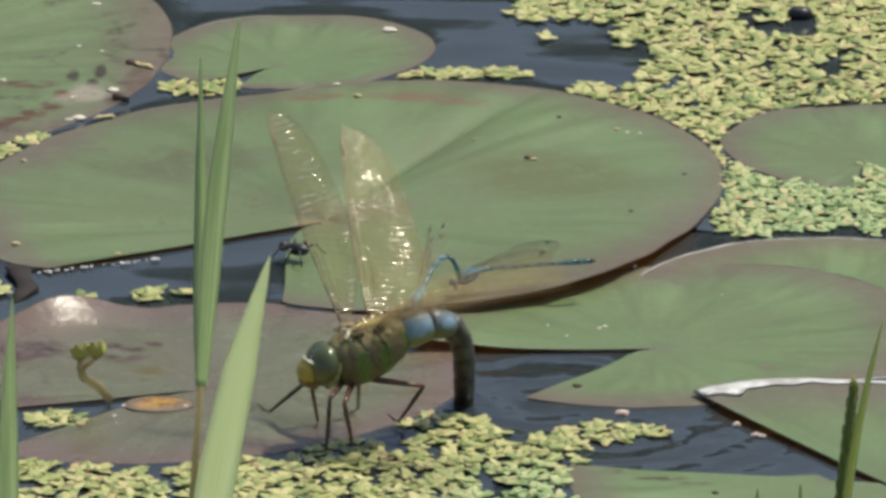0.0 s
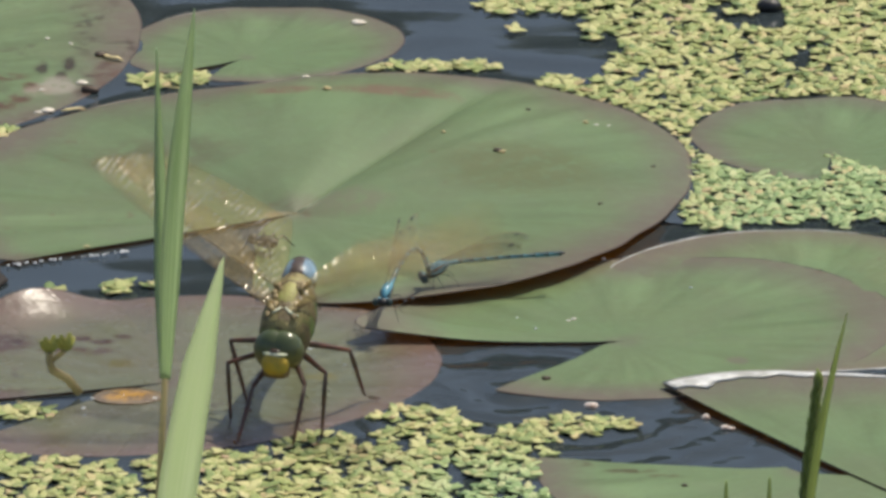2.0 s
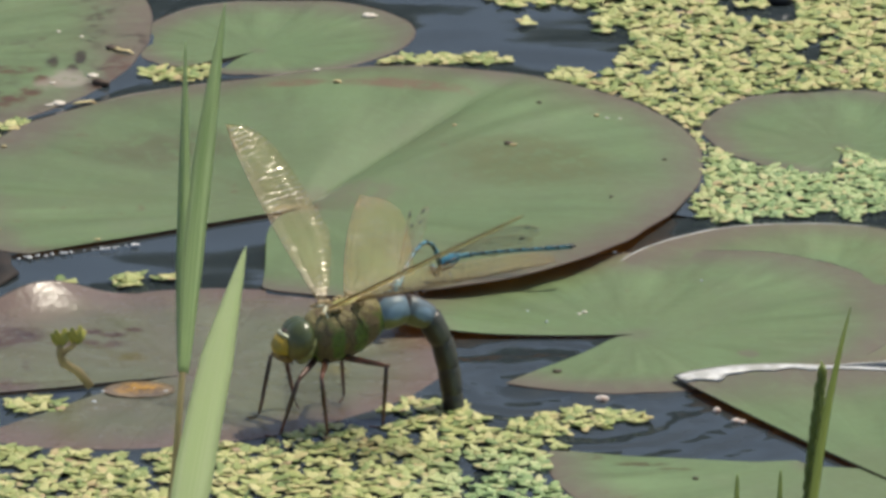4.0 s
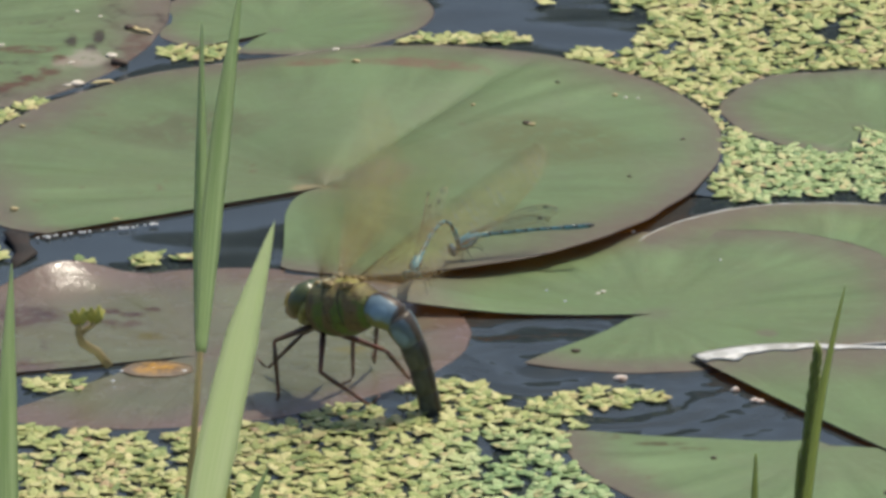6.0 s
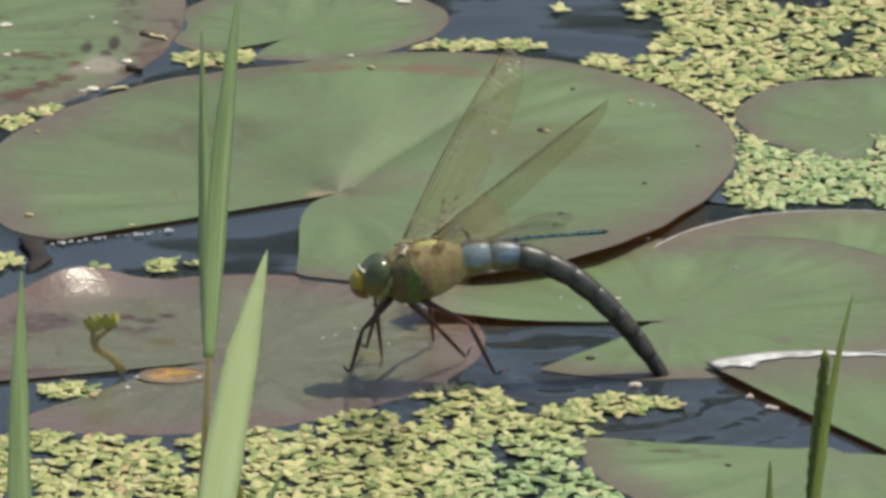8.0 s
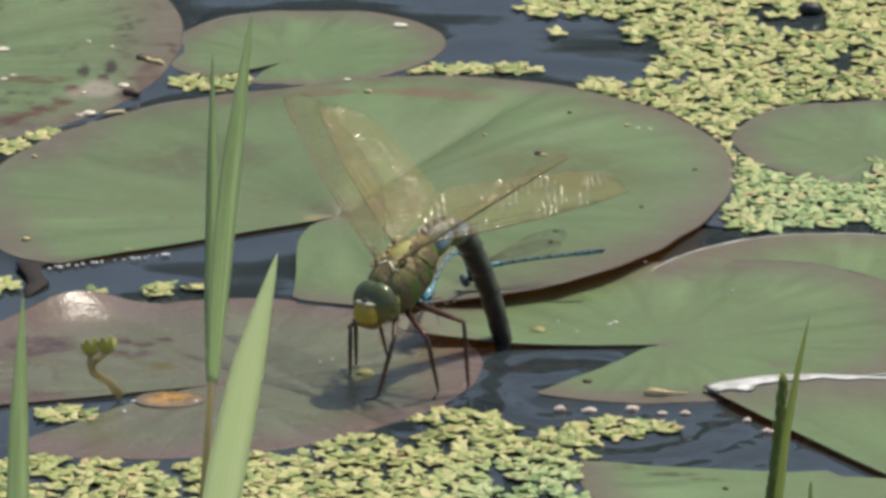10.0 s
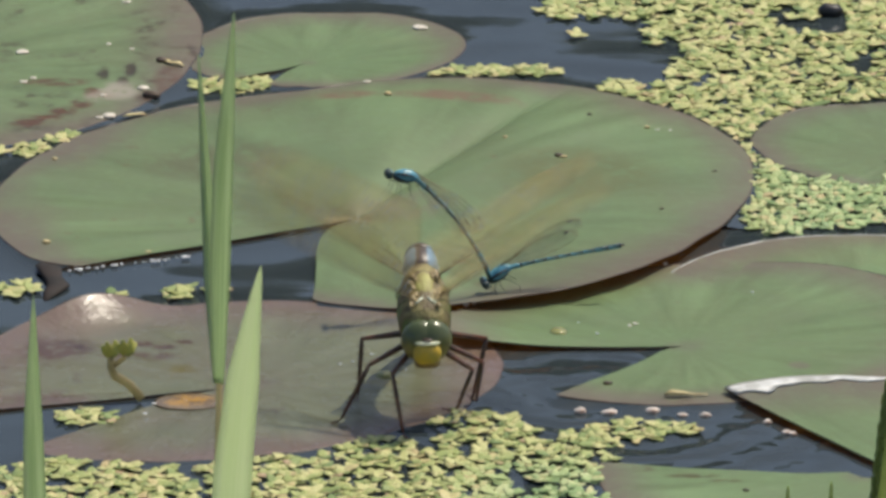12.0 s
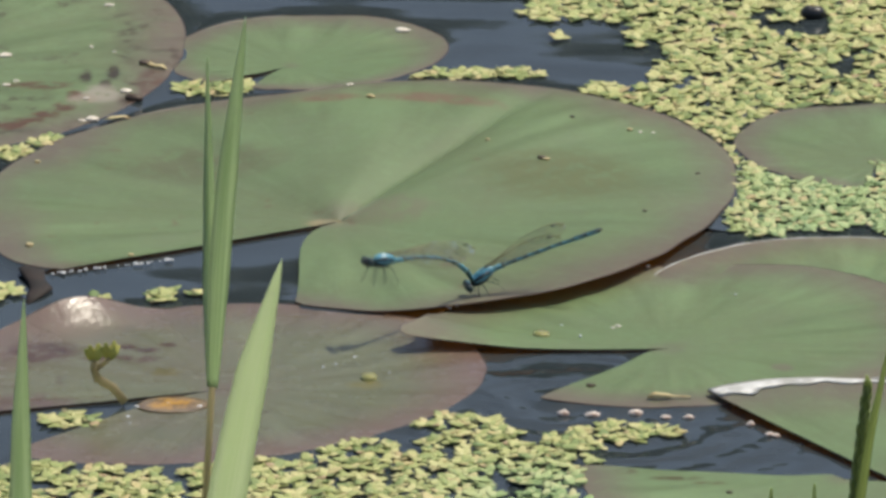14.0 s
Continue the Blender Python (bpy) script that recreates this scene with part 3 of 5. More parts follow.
for k in range(41):
    f = k / 40
    wide = (7.4 * min(1.0, 0.6 + f * 5) * (1 - f) ** 1.8 + 0.7 * (1 - 0.6 * f)) * (1 + 0.45 * noise.noise((f * 14, 0, 4)))
    out, _, _ = pad_h.point(1.0 - 0.19 * f, 0.995)
    far = (out - Vector((pad_h.apex[0], pad_h.apex[1], pad_h.z)) * MM)
    inward = -far.normalized() * wide * MM
    ring = []
    for q, h in (((0.0, 0.55), (0.25, 0.62), (0.6, 0.45), (1.0, 0.16), (0.6, 0.20), (0.25, 0.25))):
        ring.append(bm.verts.new(out + inward * q + Vector((0, 0, h * MM * (1.0 - 0.5 * f)))))
    rings.append(ring)
for a, b in zip(rings, rings[1:]):
    for q in range(6):
        bm.faces.new((a[q], a[(q + 1) % 6], b[(q + 1) % 6], b[q]))
bm.faces.new(rings[0])
bm.faces.new(rings[-1][::-1])
roll = new("curled_rim", finish("curled_rim", bm, PALE_UNDER))
roll.parent = leaf_h
roll["label"] = "pale rolled-up rim"
pad_i.build("pointed green lily pad at the edge of the duckweed", PAD_MARKED, PAD_UNDER)


def surface(x, y):
    """Height of whatever floats at a place, mm: the highest leaf, or the water."""
    return max([p.height(x, y) for p in Pad.every if p.inside(x, y)] + [0.0])


# ---- water, bank ----
bm = bmesh.new()
s = 60.0
bm.faces.new([bm.verts.new(p) for p in ((-s, -s, 0), (s, -s, 0), (s, s, 0), (-s, s, 0))])
water = new("water", finish("water", bm, WATER, False))
tagged(water, "dark rippled pond water mirroring a blue sky", "water", kind="structure")
bm = bmesh.new()
bm.faces.new([bm.verts.new(p) for p in ((-s, -s, -0.6), (s, -s, -0.6), (s, s, -0.6), (-s, s, -0.6))])
tagged(new("ground", finish("ground", bm, BED, False)), "dark muddy bed of the pond", "ground", kind="structure")

# the water's skin climbs to the leaves' rims
bm = bmesh.new()
for pad in Pad.every:
    last = None
    for i in range(241):
        p, th, _ = pad.point(0.004 + 0.992 * i / 240, 1.0)
        out = Vector((math.cos(th), math.sin(th), 0))
        ring = None
        if p.z < 1.9 * MM:
            top = min(max(p.z - 0.06 * MM, 0.5 * MM), 1.0 * MM)
            ring = [bm.verts.new(Vector((p.x, p.y, 0)) + out * (d - 0.2) * MM + Vector((0, 0, top * math.exp(-d / 3.4) - 0.06 * MM * (d > 12)))) for d in (0, 0.8, 1.8, 3.2, 5.2, 8.0, 13.0)]
            if last:
                for q in range(6):
                    bm.faces.new((last[q], last[q + 1], ring[q + 1], ring[q]))
        last = ring
part("water_rim", bm, WATER, water)

# small rings running out from a touched spot
for cx, cy, reach in ((1.6, 158.0, 11.0), (9.5, -91.0, 13.0)):
    bm = bmesh.new()
    rings = []
    for j in range(34):
        r = reach * (j + 0.5) / 34
        z = 0.30 * math.cos(math.tau * r / 3.4) * math.exp(-r / 5.5) * (1 - (r / reach) ** 2) + 0.12 - 0.2 * (r / reach) ** 3
        rings.append([bm.verts.new(Vector((cx + r * math.cos(k * math.tau / 48), cy + r * math.sin(k * math.tau / 48), z)) * MM) for k in range(48)])
    for a, c in zip(rings, rings[1:]):
        for k in range(48):
            bm.faces.new((a[k], c[k], c[(k + 1) % 48], a[(k + 1) % 48]))
    bm.faces.new(rings[0])
    part("ripple", bm, WATER, water)

# ---- duckweed ----
rng = random.Random(7)


def weed_here(x, y):
    """Cover of duckweed, 0 to 1, at a place in mm."""
    n1 = noise.noise((x * 0.045, y * 0.022, 3.3)) + 0.5 * noise.noise((x * 0.14, y * 0.07, 8.1))
    cover = 0.0
    for cx, cy, rx, ry, k in WEED_PATCHES:
        d = math.hypot((x - cx) / rx, (y - cy) / ry)
        cover = max(cover, k * (1.25 - d) * 1.6 if d < 1.25 else 0)
    tear = noise.noise((x * 0.075 + 40, y * 0.05, 1.7)) * (1.15 if y > 80 else 0.10 if y > -20 else 0.85)
    return min(cover, 1.0) + (n1 * 0.55 + tear) * (cover > 0.02)


# centre, half sizes, strength
WEED_PATCHES = [
    (95, 165, 52, 62, 1.0), (80, 80, 26, 40, 0.9), (105, 50, 48, 36, 1.1), (80, 26, 13, 16, 1.1), (118, 118, 48, 46, 1.5), (100, 185, 40, 40, 1.2), (62, 118, 22, 14, 0.8), (52, 195, 30, 16, 0.75),
    (8, 139, 16, 4, 0.9), (-58, 126, 10, 5, 0.9), (-108, 74, 8, 5, 0.9), (-100, 83, 6, 3.2, 0.9), (64.4, -124.2, 1.0, 0.8, 1.0), (-107, -34, 6, 5, 0.9), (-70, -37.5, 5, 3.4, 1.0), (-61, -37, 3, 2.6, 1.0), (-86, -37, 3, 2.2, 1.0),
    (-88, -128, 6, 5, 0.85)]
WEED_PATCHES += [(-20, -185, 46, 38, 0.86), (10, -150, 17, 22, 0.9), (24, -160, 14, 22, 0.9), (40, -137, 15, 6, 0.8), (2, -128, 14, 7, 0.8), (-80, -190, 40, 28, 0.52), (20, -200, 22, 30, 1.1),
]


def frond(verts, faces, x, y, z, size, lobes, turn):
    """One floating plantlet: flat pointed leaves spread from a point, each thin and slightly tilted."""
    k = 8
    lx, ly = rng.uniform(-0.12, 0.12), rng.uniform(-0.06, 0.14)
    for q in range(lobes):
        base = len(verts)
        a = turn + q * math.tau / lobes + rng.uniform(-0.35, 0.35)
        r = size * rng.uniform(0.38, 0.60)
        long = rng.uniform(1.05, 1.5)
        cx, cy = math.cos(a) * r * 0.95, math.sin(a) * r * 0.95
        tilt = rng.uniform(-0.06, 0.22)
        for h, sc in ((-0.20, 0.86), (0.0, 1.0), (-0.03, 0.55)):
            for i in range(k):
                t = i * math.tau / k
                u = math.cos(t) * r * sc * long
                v = math.sin(t) * r * sc * (0.86 - 0.22 * math.cos(t))
                wx, wy = cx + u * math.cos(a) - v * math.sin(a), cy + u * math.sin(a) + v * math.cos(a)
                verts.append(((x + wx) * MM, (y + wy) * MM, (z + h + wx * lx + wy * ly + (u + r) * tilt) * MM))
        for ring in (0, 1):
            for i in range(k):
                p, w = base + ring * k + i, base + ring * k + (i + 1) % k
                faces.append((p, w, w + k, p + k))
        faces.append(tuple(base + 2 * k + i for i in range(k)))
        faces.append(tuple(base + k - 1 - i for i in range(k)))


verts, faces = [], []
cell = {}
for _ in range(150000):
    x, y = rng.uniform(-135, 150), rng.uniform(-250, 245)
    cover = weed_here(x, y)
    if cover <= 0 or cover + 0.45 * noise.noise((x * 0.21, y * 0.16, 6.0)) < rng.uniform(0.25, 0.9):
        continue
    if any(p.inside(x, y, 1.2) for p in Pad.every):
        continue
    step = 2.7 if -20 < y < 80 else 3.3 if y > 80 else 3.5
    key = (step, round(x / step), round(y / step / 1.05))
    if cell.get(key, 0) >= 1:
        continue
    cell[key] = cell.get(key, 0) + 1
    frond(verts, faces, x, y, 0.42 + rng.uniform(0, 0.40), rng.uniform(1.7, 3.3) * (0.85 if -20 < y < 80 else 1.0), rng.choice((3, 3, 4, 4, 5, 6)), rng.uniform(0, math.tau))
me = bpy.data.meshes.new("duckweed")
me.from_pydata(verts, [], faces)
me.materials.append(WEED)
me.polygons.foreach_set("use_smooth", [True] * len(me.polygons))
tagged(new("duckweed", me), "yellow-green duckweed drifting in dense mats on the pond", "duckweed", kind="stuff")

# ---- far bank, seen only as dark shapes mirrored in the ripples ----


def bank_tree(x, y, tall, seed):
    r = random.Random(seed)
    root = empty("bank_tree", "dark leafy tree on the far bank", "tree", "trees on the bank", (x, y, 0))
    bm = bmesh.new()
    tube(bm, [(0, 0, 0), (0.05, 0, tall * 0.4), (0, 0.05, tall * 0.85)], [tall * 0.035, tall * 0.025, tall * 0.008], 8)
    for k in range(6):
        t, h = k * 1.1, tall * (0.3 + 0.09 * k)
        tube(bm, [(0, 0, h), (math.cos(t) * tall * 0.18, math.sin(t) * tall * 0.18, h + tall * 0.12)], [tall * 0.012, tall * 0.004], 6)
    part("trunk", bm, BARK, root)
    vs, fs = [], []
    for k in range(3200):
        d = Vector((r.gauss(0, 1), r.gauss(0, 1), r.gauss(0, 1))).normalized() * r.uniform(0.35, 1.0)
        bump = 1 + 0.3 * noise.noise(d * 2.2 + Vector((seed, 0, 0)))
        c = Vector((d.x * tall * 0.30 * bump, d.y * tall * 0.30 * bump, tall * 0.62 + d.z * tall * 0.38 * bump))
        u = Vector((r.gauss(0, 1), r.gauss(0, 1), r.gauss(0, 1))).normalized() * tall * 0.038
        w = u.orthogonal().normalized() * tall * 0.022
        b = len(vs)
        vs += [c - u, c + w, c + u, c - w]
        fs.append((b, b + 1, b + 2, b + 3))
    me = bpy.data.meshes.new("crown")
    me.from_pydata(vs, [], fs)
    me.materials.append(FOLIAGE)
    crown = new("crown", me)
    crown.parent = root
    return root


for i, (x, y, tall) in enumerate(((-7, 21, 6.6), (-4.2, 23, 6.5), (-2.2, 24, 6.6), (-0.4, 23, 6.8), (1.5, 22, 6.7), (3.6, 24, 6.8), (6.0, 25, 7.0), (10, 23, 7.4))):
    bank_tree(x, y, tall, 11 + i)

# ---- reeds and grass ----


def blade_mesh(pts, widths, fold=0.25, thick=0.22, normal=(0, -1, 0.15), k=4, lean=0.0):
    """A grass blade along points in mm, creased along its middle, with real thickness."""
    bm = bmesh.new()
    uv = bm.loops.layers.uv.new("blade")
    slope = math.tan(radians(lean))
    pts = [Vector((p[0], p[1] - slope * p[2] / (1 - 0.344 * slope), p[2] / (1 - 0.344 * slope))) for p in pts]
    # smooth the line
    line, wid = [], []
    m = 8
    for i in range(len(pts) - 1):
        p0, p1, p2, p3 = pts[max(i - 1, 0)], pts[i], pts[i + 1], pts[min(i + 2, len(pts) - 1)]
        for j in range(m):
            t = j / m
            line.append(0.5 * ((2 * p1) + (p2 - p0) * t + (2 * p0 - 5 * p1 + 4 * p2 - p3) * t * t + (3 * p1 - p0 - 3 * p2 + p3) * t ** 3))
            wid.append(widths[i] * (1 - t) + widths[i + 1] * t)
    line.append(pts[-1])
    wid.append(widths[-1])
    nrm = Vector(normal).normalized()
    rows, info = [], {}
    for i, p in enumerate(line):
        d = (line[min(i + 1, len(line) - 1)] - line[max(i - 1, 0)]).normalized()
        s = d.cross(nrm).normalized()
        up = s.cross(d)
        ring = []
        for side in (1, -1):
            for q in range(k + 1):
                f = (q / k * 2 - 1) * side
                off = s * f * wid[i] / 2 + up * (abs(f) * fold * wid[i] / 2 + side * thick / 2 * (1 - 0.7 * abs(f)))
                v = bm.verts.new((p + off) * MM)
                info[v] = (f * 0.5 + 0.5, i / len(line) * 3)
                ring.append(v)
        rows.append(ring)
    n2 = 2 * (k + 1)
    for a, b in zip(rows, rows[1:]):
        for q in range(n2):
            bm.faces.new((a[q], a[(q + 1) % n2], b[(q + 1) % n2], b[q]))
    bm.faces.new(rows[0])
    bm.faces.new(rows[-1][::-1])
    for f in bm.faces:
        for lp in f.loops:
            lp[uv].uv = info[lp.vert]
    return bm


reed = empty("reed_shoot", "young green reed shoot with upright blades on a tan stem", "reed", at=(-57 * MM, -230 * MM, 0))
bm = bmesh.new()
tube(bm, [(0, 0, -30 * MM), (0.6 * MM, 0, 0), (2.2 * MM, 0, 22 * MM), (3.9 * MM, -0.3 * MM, 49 * MM)], [1.1 * MM, 1.0 * MM, 0.85 * MM, 0.8 * MM], 10)
part("stem", bm, STEM, reed, "tan reed stem")
part("blade", blade_mesh([(3.6, 0, 46), (3.5, 0.4, 70), (3.6, 0.6, 97), (3.6, 1, 125)], [2.0, 3.5, 2.5, 0.15], 0.5, normal=(0.2, -1, 0.2), lean=14), BLADE, reed)
part("blade", blade_mesh([(4.2, -0.5, 46), (6.0, -1.2, 72), (8.2, -0.8, 96), (10.5, 0.3, 116), (12.6, 1.2, 134)], [2.4, 5.0, 4.8, 3.1, 0.1], 0.36, normal=(-0.2, -1, 0.3), lean=18), BLADE, reed)

broad = empty("grass_blade", "broad pale green grass blade standing in the water", "grass", "grass blades at the water", (-53 * MM, -236 * MM, 0))
part("leaf", blade_mesh([(-1.5, 0, -20), (0, 0, 0), (4.5, -0.5, 26), (10.2, -0.5, 53), (17.0, 0.5, 79.8)], [6, 8.3, 9.4, 7.8, 0.1], 0.18, normal=(-0.3, -1, 0), lean=26), BLADE_PALE, broad)

side = empty("grass_blade", "upright green grass blade rising from the pond", "grass", "grass blades at the water", (-98 * MM, -232 * MM, 0))
part("leaf", blade_mesh([(0, 0, -20), (0.5, 0, 10), (1.2, 0, 38), (2.5, 0, 68)], [6.0, 6.0, 4.4, 0.1], 0.25, normal=(-0.2, -1, 0), lean=20), BLADE, side)

small = empty("grass_blade", "short yellowed grass blade among duckweed", "grass", "grass blades at the water", (-47 * MM, -232 * MM, 0))
part("leaf", blade_mesh([(1.5, 0, -15), (1.2, 0, 0), (0.4, 0, 10), (-0.6, 0, 19)], [3.6, 3.4, 2.6, 0.1], 0.3), BLADE_YELLOW, small)
small2 = empty("grass_blade", "short green grass blade leaning over duckweed", "grass", "grass blades at the water", (-42 * MM, -234 * MM, 0))
part("leaf", blade_mesh([(-1.5, 0, -15), (-1.0, 0, 0), (1.4, 0, 10), (5.0, 0, 18.5)], [3.2, 3.0, 2.2, 0.1], 0.3), BLADE, small2)

sedge = empty("sedge_stalk", "dark sedge stalk with a rough brown seed spike", "sedge", at=(93 * MM, -232 * MM, 0))
bm = bmesh.new()
rr = random.Random(3)
tube(bm, [(-1.2 * MM, 0, -20 * MM), (0, 0, 0), (2.2 * MM, 0, 24 * MM)], [0.8 * MM, 0.8 * MM, 0.9 * MM], 8)
part("stalk", bm, SEDGE, sedge)
bm = bmesh.new()
tube(bm, moved([(0, 0, 0), (0.15, 0, 1.6), (0.2, 0, 3.4)]), [0.45 * MM, 0.65 * MM, 0.15 * MM], 6)
spikelet = finish("spikelet", bm, SEDGE)
for k in range(76):
    f = k / 75
    t = k * 2.4
    w = 1.15 * math.sin(math.pi * min(1, 0.15 + 0.85 * (1 - f))) + 0.15
    ob = new("spikelet", spikelet)
    ob.parent = sedge
    ob.matrix_basis = pose((1.2 + 4.0 * f + math.cos(t) * w * 0.5) * MM, math.sin(t) * w * 0.5 * MM, (14 + 38 * f) * MM, rr.uniform(-4, 4), rr.uniform(2, 9), math.degrees(t))
part("blade", blade_mesh([(1.2, 0.8, 4), (4.6, 0.8, 34), (7.9, 0.5, 54), (11.0, 0, 69)], [2.4, 2.2, 1.4, 0.1], 0.3, lean=12), SEDGE, sedge)
for x, h in ((75.5, 16), (85.5, 17)):
    tiny = empty("sedge_shoot", "thin dark green sedge shoot in the water", "sedge", "sedge shoots", (x * MM, -232 * MM, 0))
    part("leaf", blade_mesh([(0, 0, -12), (0.2, 0, 6), (0.5, 0, h + 5.5)], [2.6, 2.2, 0.4], 0.3), SEDGE, tiny)

# ---- dragonfly ----
dragonfly = empty("dragonfly", "female emperor dragonfly with green thorax and blue-based dark abdomen", "dragonfly")


bm = bmesh.new()
tube(bm, moved([(11.6, 0, -0.5), (10.2, 0, -0.4), (7.2, 0, -0.6), (2.6, 0, -0.5), (-3, 0, 0), (-7.8, 0, 0.7), (-11.4, 0, 0.9)]),
     [2.4 * MM, 4.9 * MM, 6.6 * MM, 7.0 * MM, 6.7 * MM, 5.5 * MM, 3.9 * MM], 22, 1.10)
thorax = part("thorax", bm, THORAX, dragonfly, "green thorax")
bm = bmesh.new()
for x, w in ((1.2, 0.7), (-4.2, 0.6)):
    for s in (1, -1):
        pts = [(x + 1.8 - 0.4 * a, s * 6.75 * math.sin(radians(a * 9 + 30)), -0.4 + 7.5 * math.cos(radians(a * 9 + 30))) for a in range(0, 10)]
        tube(bm, moved(pts), [0.50 * w * MM * (1.2 - 0.06 * i) for i in range(10)], 6, 0.6)
part("seam", bm, SEAM, thorax, "olive-brown side seams")
rt = random.Random(12)
for s in (1, -1):
    for x in (3.4, -3.0):
        bm = bmesh.new()
        for k in range(9):
            ball(bm, ((x + rt.uniform(-2.8, 2.6)) * MM, s * (2.4 + rt.uniform(-0.7, 1.6)) * MM, (6.7 + rt.uniform(-0.6, 0.5)) * MM), (rt.uniform(0.6, 1.5) * MM, rt.uniform(0.5, 0.9) * MM, rt.uniform(0.4, 0.8) * MM), 10, 6)
        part("wing_base", bm, THORAX_TOP, thorax, "tan wing root")
bm = bmesh.new()
ball(bm, (-2.0 * MM, 0, 6.5 * MM), (4.6 * MM, 2.5 * MM, 1.0 * MM), 16, 8)
ball(bm, (-6.6 * MM, 0, 5.6 * MM), (2.4 * MM, 2.6 * MM, 1.0 * MM), 12, 8)
part("shield", bm, SHIELD, thorax, "pale yellow-green back shield")
bm = bmesh.new()
for s in (1, -1):
    tube(bm, moved([(3.4, s * 0.5, 7.25), (4.8, s * 2.2, 6.75), (4.7, s * 4.2, 5.5)]), [0.3 * MM, 0.5 * MM, 0.3 * MM], 8, 0.6)
part("collar", bm, WHITISH, thorax, "pale collar marks")
for ob in (thorax, *thorax.children):
    ob.data.transform(Matrix.Diagonal((0.87, 0.93, 0.93, 1.0)))


def lump(bm, c, r, p=0.6):
    """Rounded box about c with the three half sizes r, mm."""
    made = bmesh.ops.create_uvsphere(bm, u_segments=20, v_segments=12, radius=1.0)["verts"]
    for w in made:
        w.co = Vector([(c[i] + math.copysign(abs(w.co[i]) ** p, w.co[i]) * r[i]) * MM for i in range(3)])


head = part("head", bmesh.new(), EYE_GREEN, dragonfly)
bm = bmesh.new()
ball(bm, (12.2 * MM, 0, 0.3 * MM), (1.5 * MM, 5.7 * MM, 5.2 * MM), 22, 12)
head.data = finish("head", bm, PALE)
for s in (1, -1):
    bm = bmesh.new()
    ball(bm, (0, 0, 0), (3.6 * MM, 4.9 * MM, 5.1 * MM), 24, 16)
    part("eye", bm, EYE_GREEN, head, "dark green compound eye", pose(14.9 * MM, s * 1.3 * MM, 0.8 * MM, s * -5, 0, s * 4))
bm = bmesh.new()
lump(bm, (17.7, 0, -1.7), (2.3, 3.4, 2.6), 0.75)
part("face", bm, YELLOW, head, "yellow face")
bm = bmesh.new()
lump(bm, (17.4, 0, 0.95), (2.2, 3.2, 0.6), 0.8)
part("forehead", bm, WHITISH, head, "whitish forehead band")
bm = bmesh.new()
lump(bm, (17.4, 0, 1.75), (1.9, 1.5, 0.5), 0.8)
part("brow", bm, BROWN, head, "dark brow mark")
bm = bmesh.new()
lump(bm, (16.6, 0, -4.2), (2.4, 3.1, 1.2), 0.7)
part("mouth", bm, MOUTH, head, "brown jaws")
head.matrix_basis = pose(10.3 * MM, 0, -0.9 * MM, 0, -32, 0) @ pose(-13.0 * MM, 0, 0)

SEG = 7.0
SEG_R = [4.4, 3.8, 3.2, 2.85, 2.75, 2.65, 2.55, 2.35, 1.95]
segments = []
for i, r in enumerate(SEG_R):
    bm = bmesh.new()
    r2 = SEG_R[i + 1] if i + 1 < len(SEG_R) else 1.3
    r0 = r * (0.95 if i else 0.85)
    tube(bm, moved([(0.8, 0, 0), (0, 0, 0), (-SEG * 0.3, 0, 0), (-SEG * 0.7, 0, 0), (-SEG, 0, 0), (-SEG - 0.7, 0, 0)]),
         [r0 * 0.8 * MM, r0 * MM, r * MM, (r * 0.55 + r2 * 0.45) * MM, r2 * 0.97 * MM, r2 * 0.7 * MM], 16)
    seg = part("abdomen_segment", bm, ABD_BLUE if i < 1 else ABD_HALF if i < 2 else ABD_MID if i < 6 else ABD_DARK, dragonfly, "pale blue abdomen segment" if i < 2 else "dark mottled abdomen segment")
    segments.append(seg)
bm = bmesh.new()
for s in (1, -1):
    tube(bm, moved([(-SEG, s * 0.5, 0.3), (-SEG - 2.5, s * 1.1, 0.5), (-SEG - 5.2, s * 1.3, 0.2)]), [0.3 * MM, 0.55 * MM, 0.12 * MM], 6, 0.5)
part("cerci", bm, BROWN, segments[-1], "brown tail appendages")


def wing_chord(f, hind):
    """Front and back edge of a wing at share f of its span, mm."""
    front = 1.2 * math.sin(math.pi * f) - 1.6 * max(0, f - 0.86) * 20 * max(0, f - 0.86)
    back = -(2.0 + (15.5 if hind else 9.5) * (min(1, f * (5.5 if hind else 3.2)) ** 0.8) * (1 - (0.42 if hind else 0.2) * f)) * math.sqrt(max(0.0, 1 - f ** 7))
    return front, back


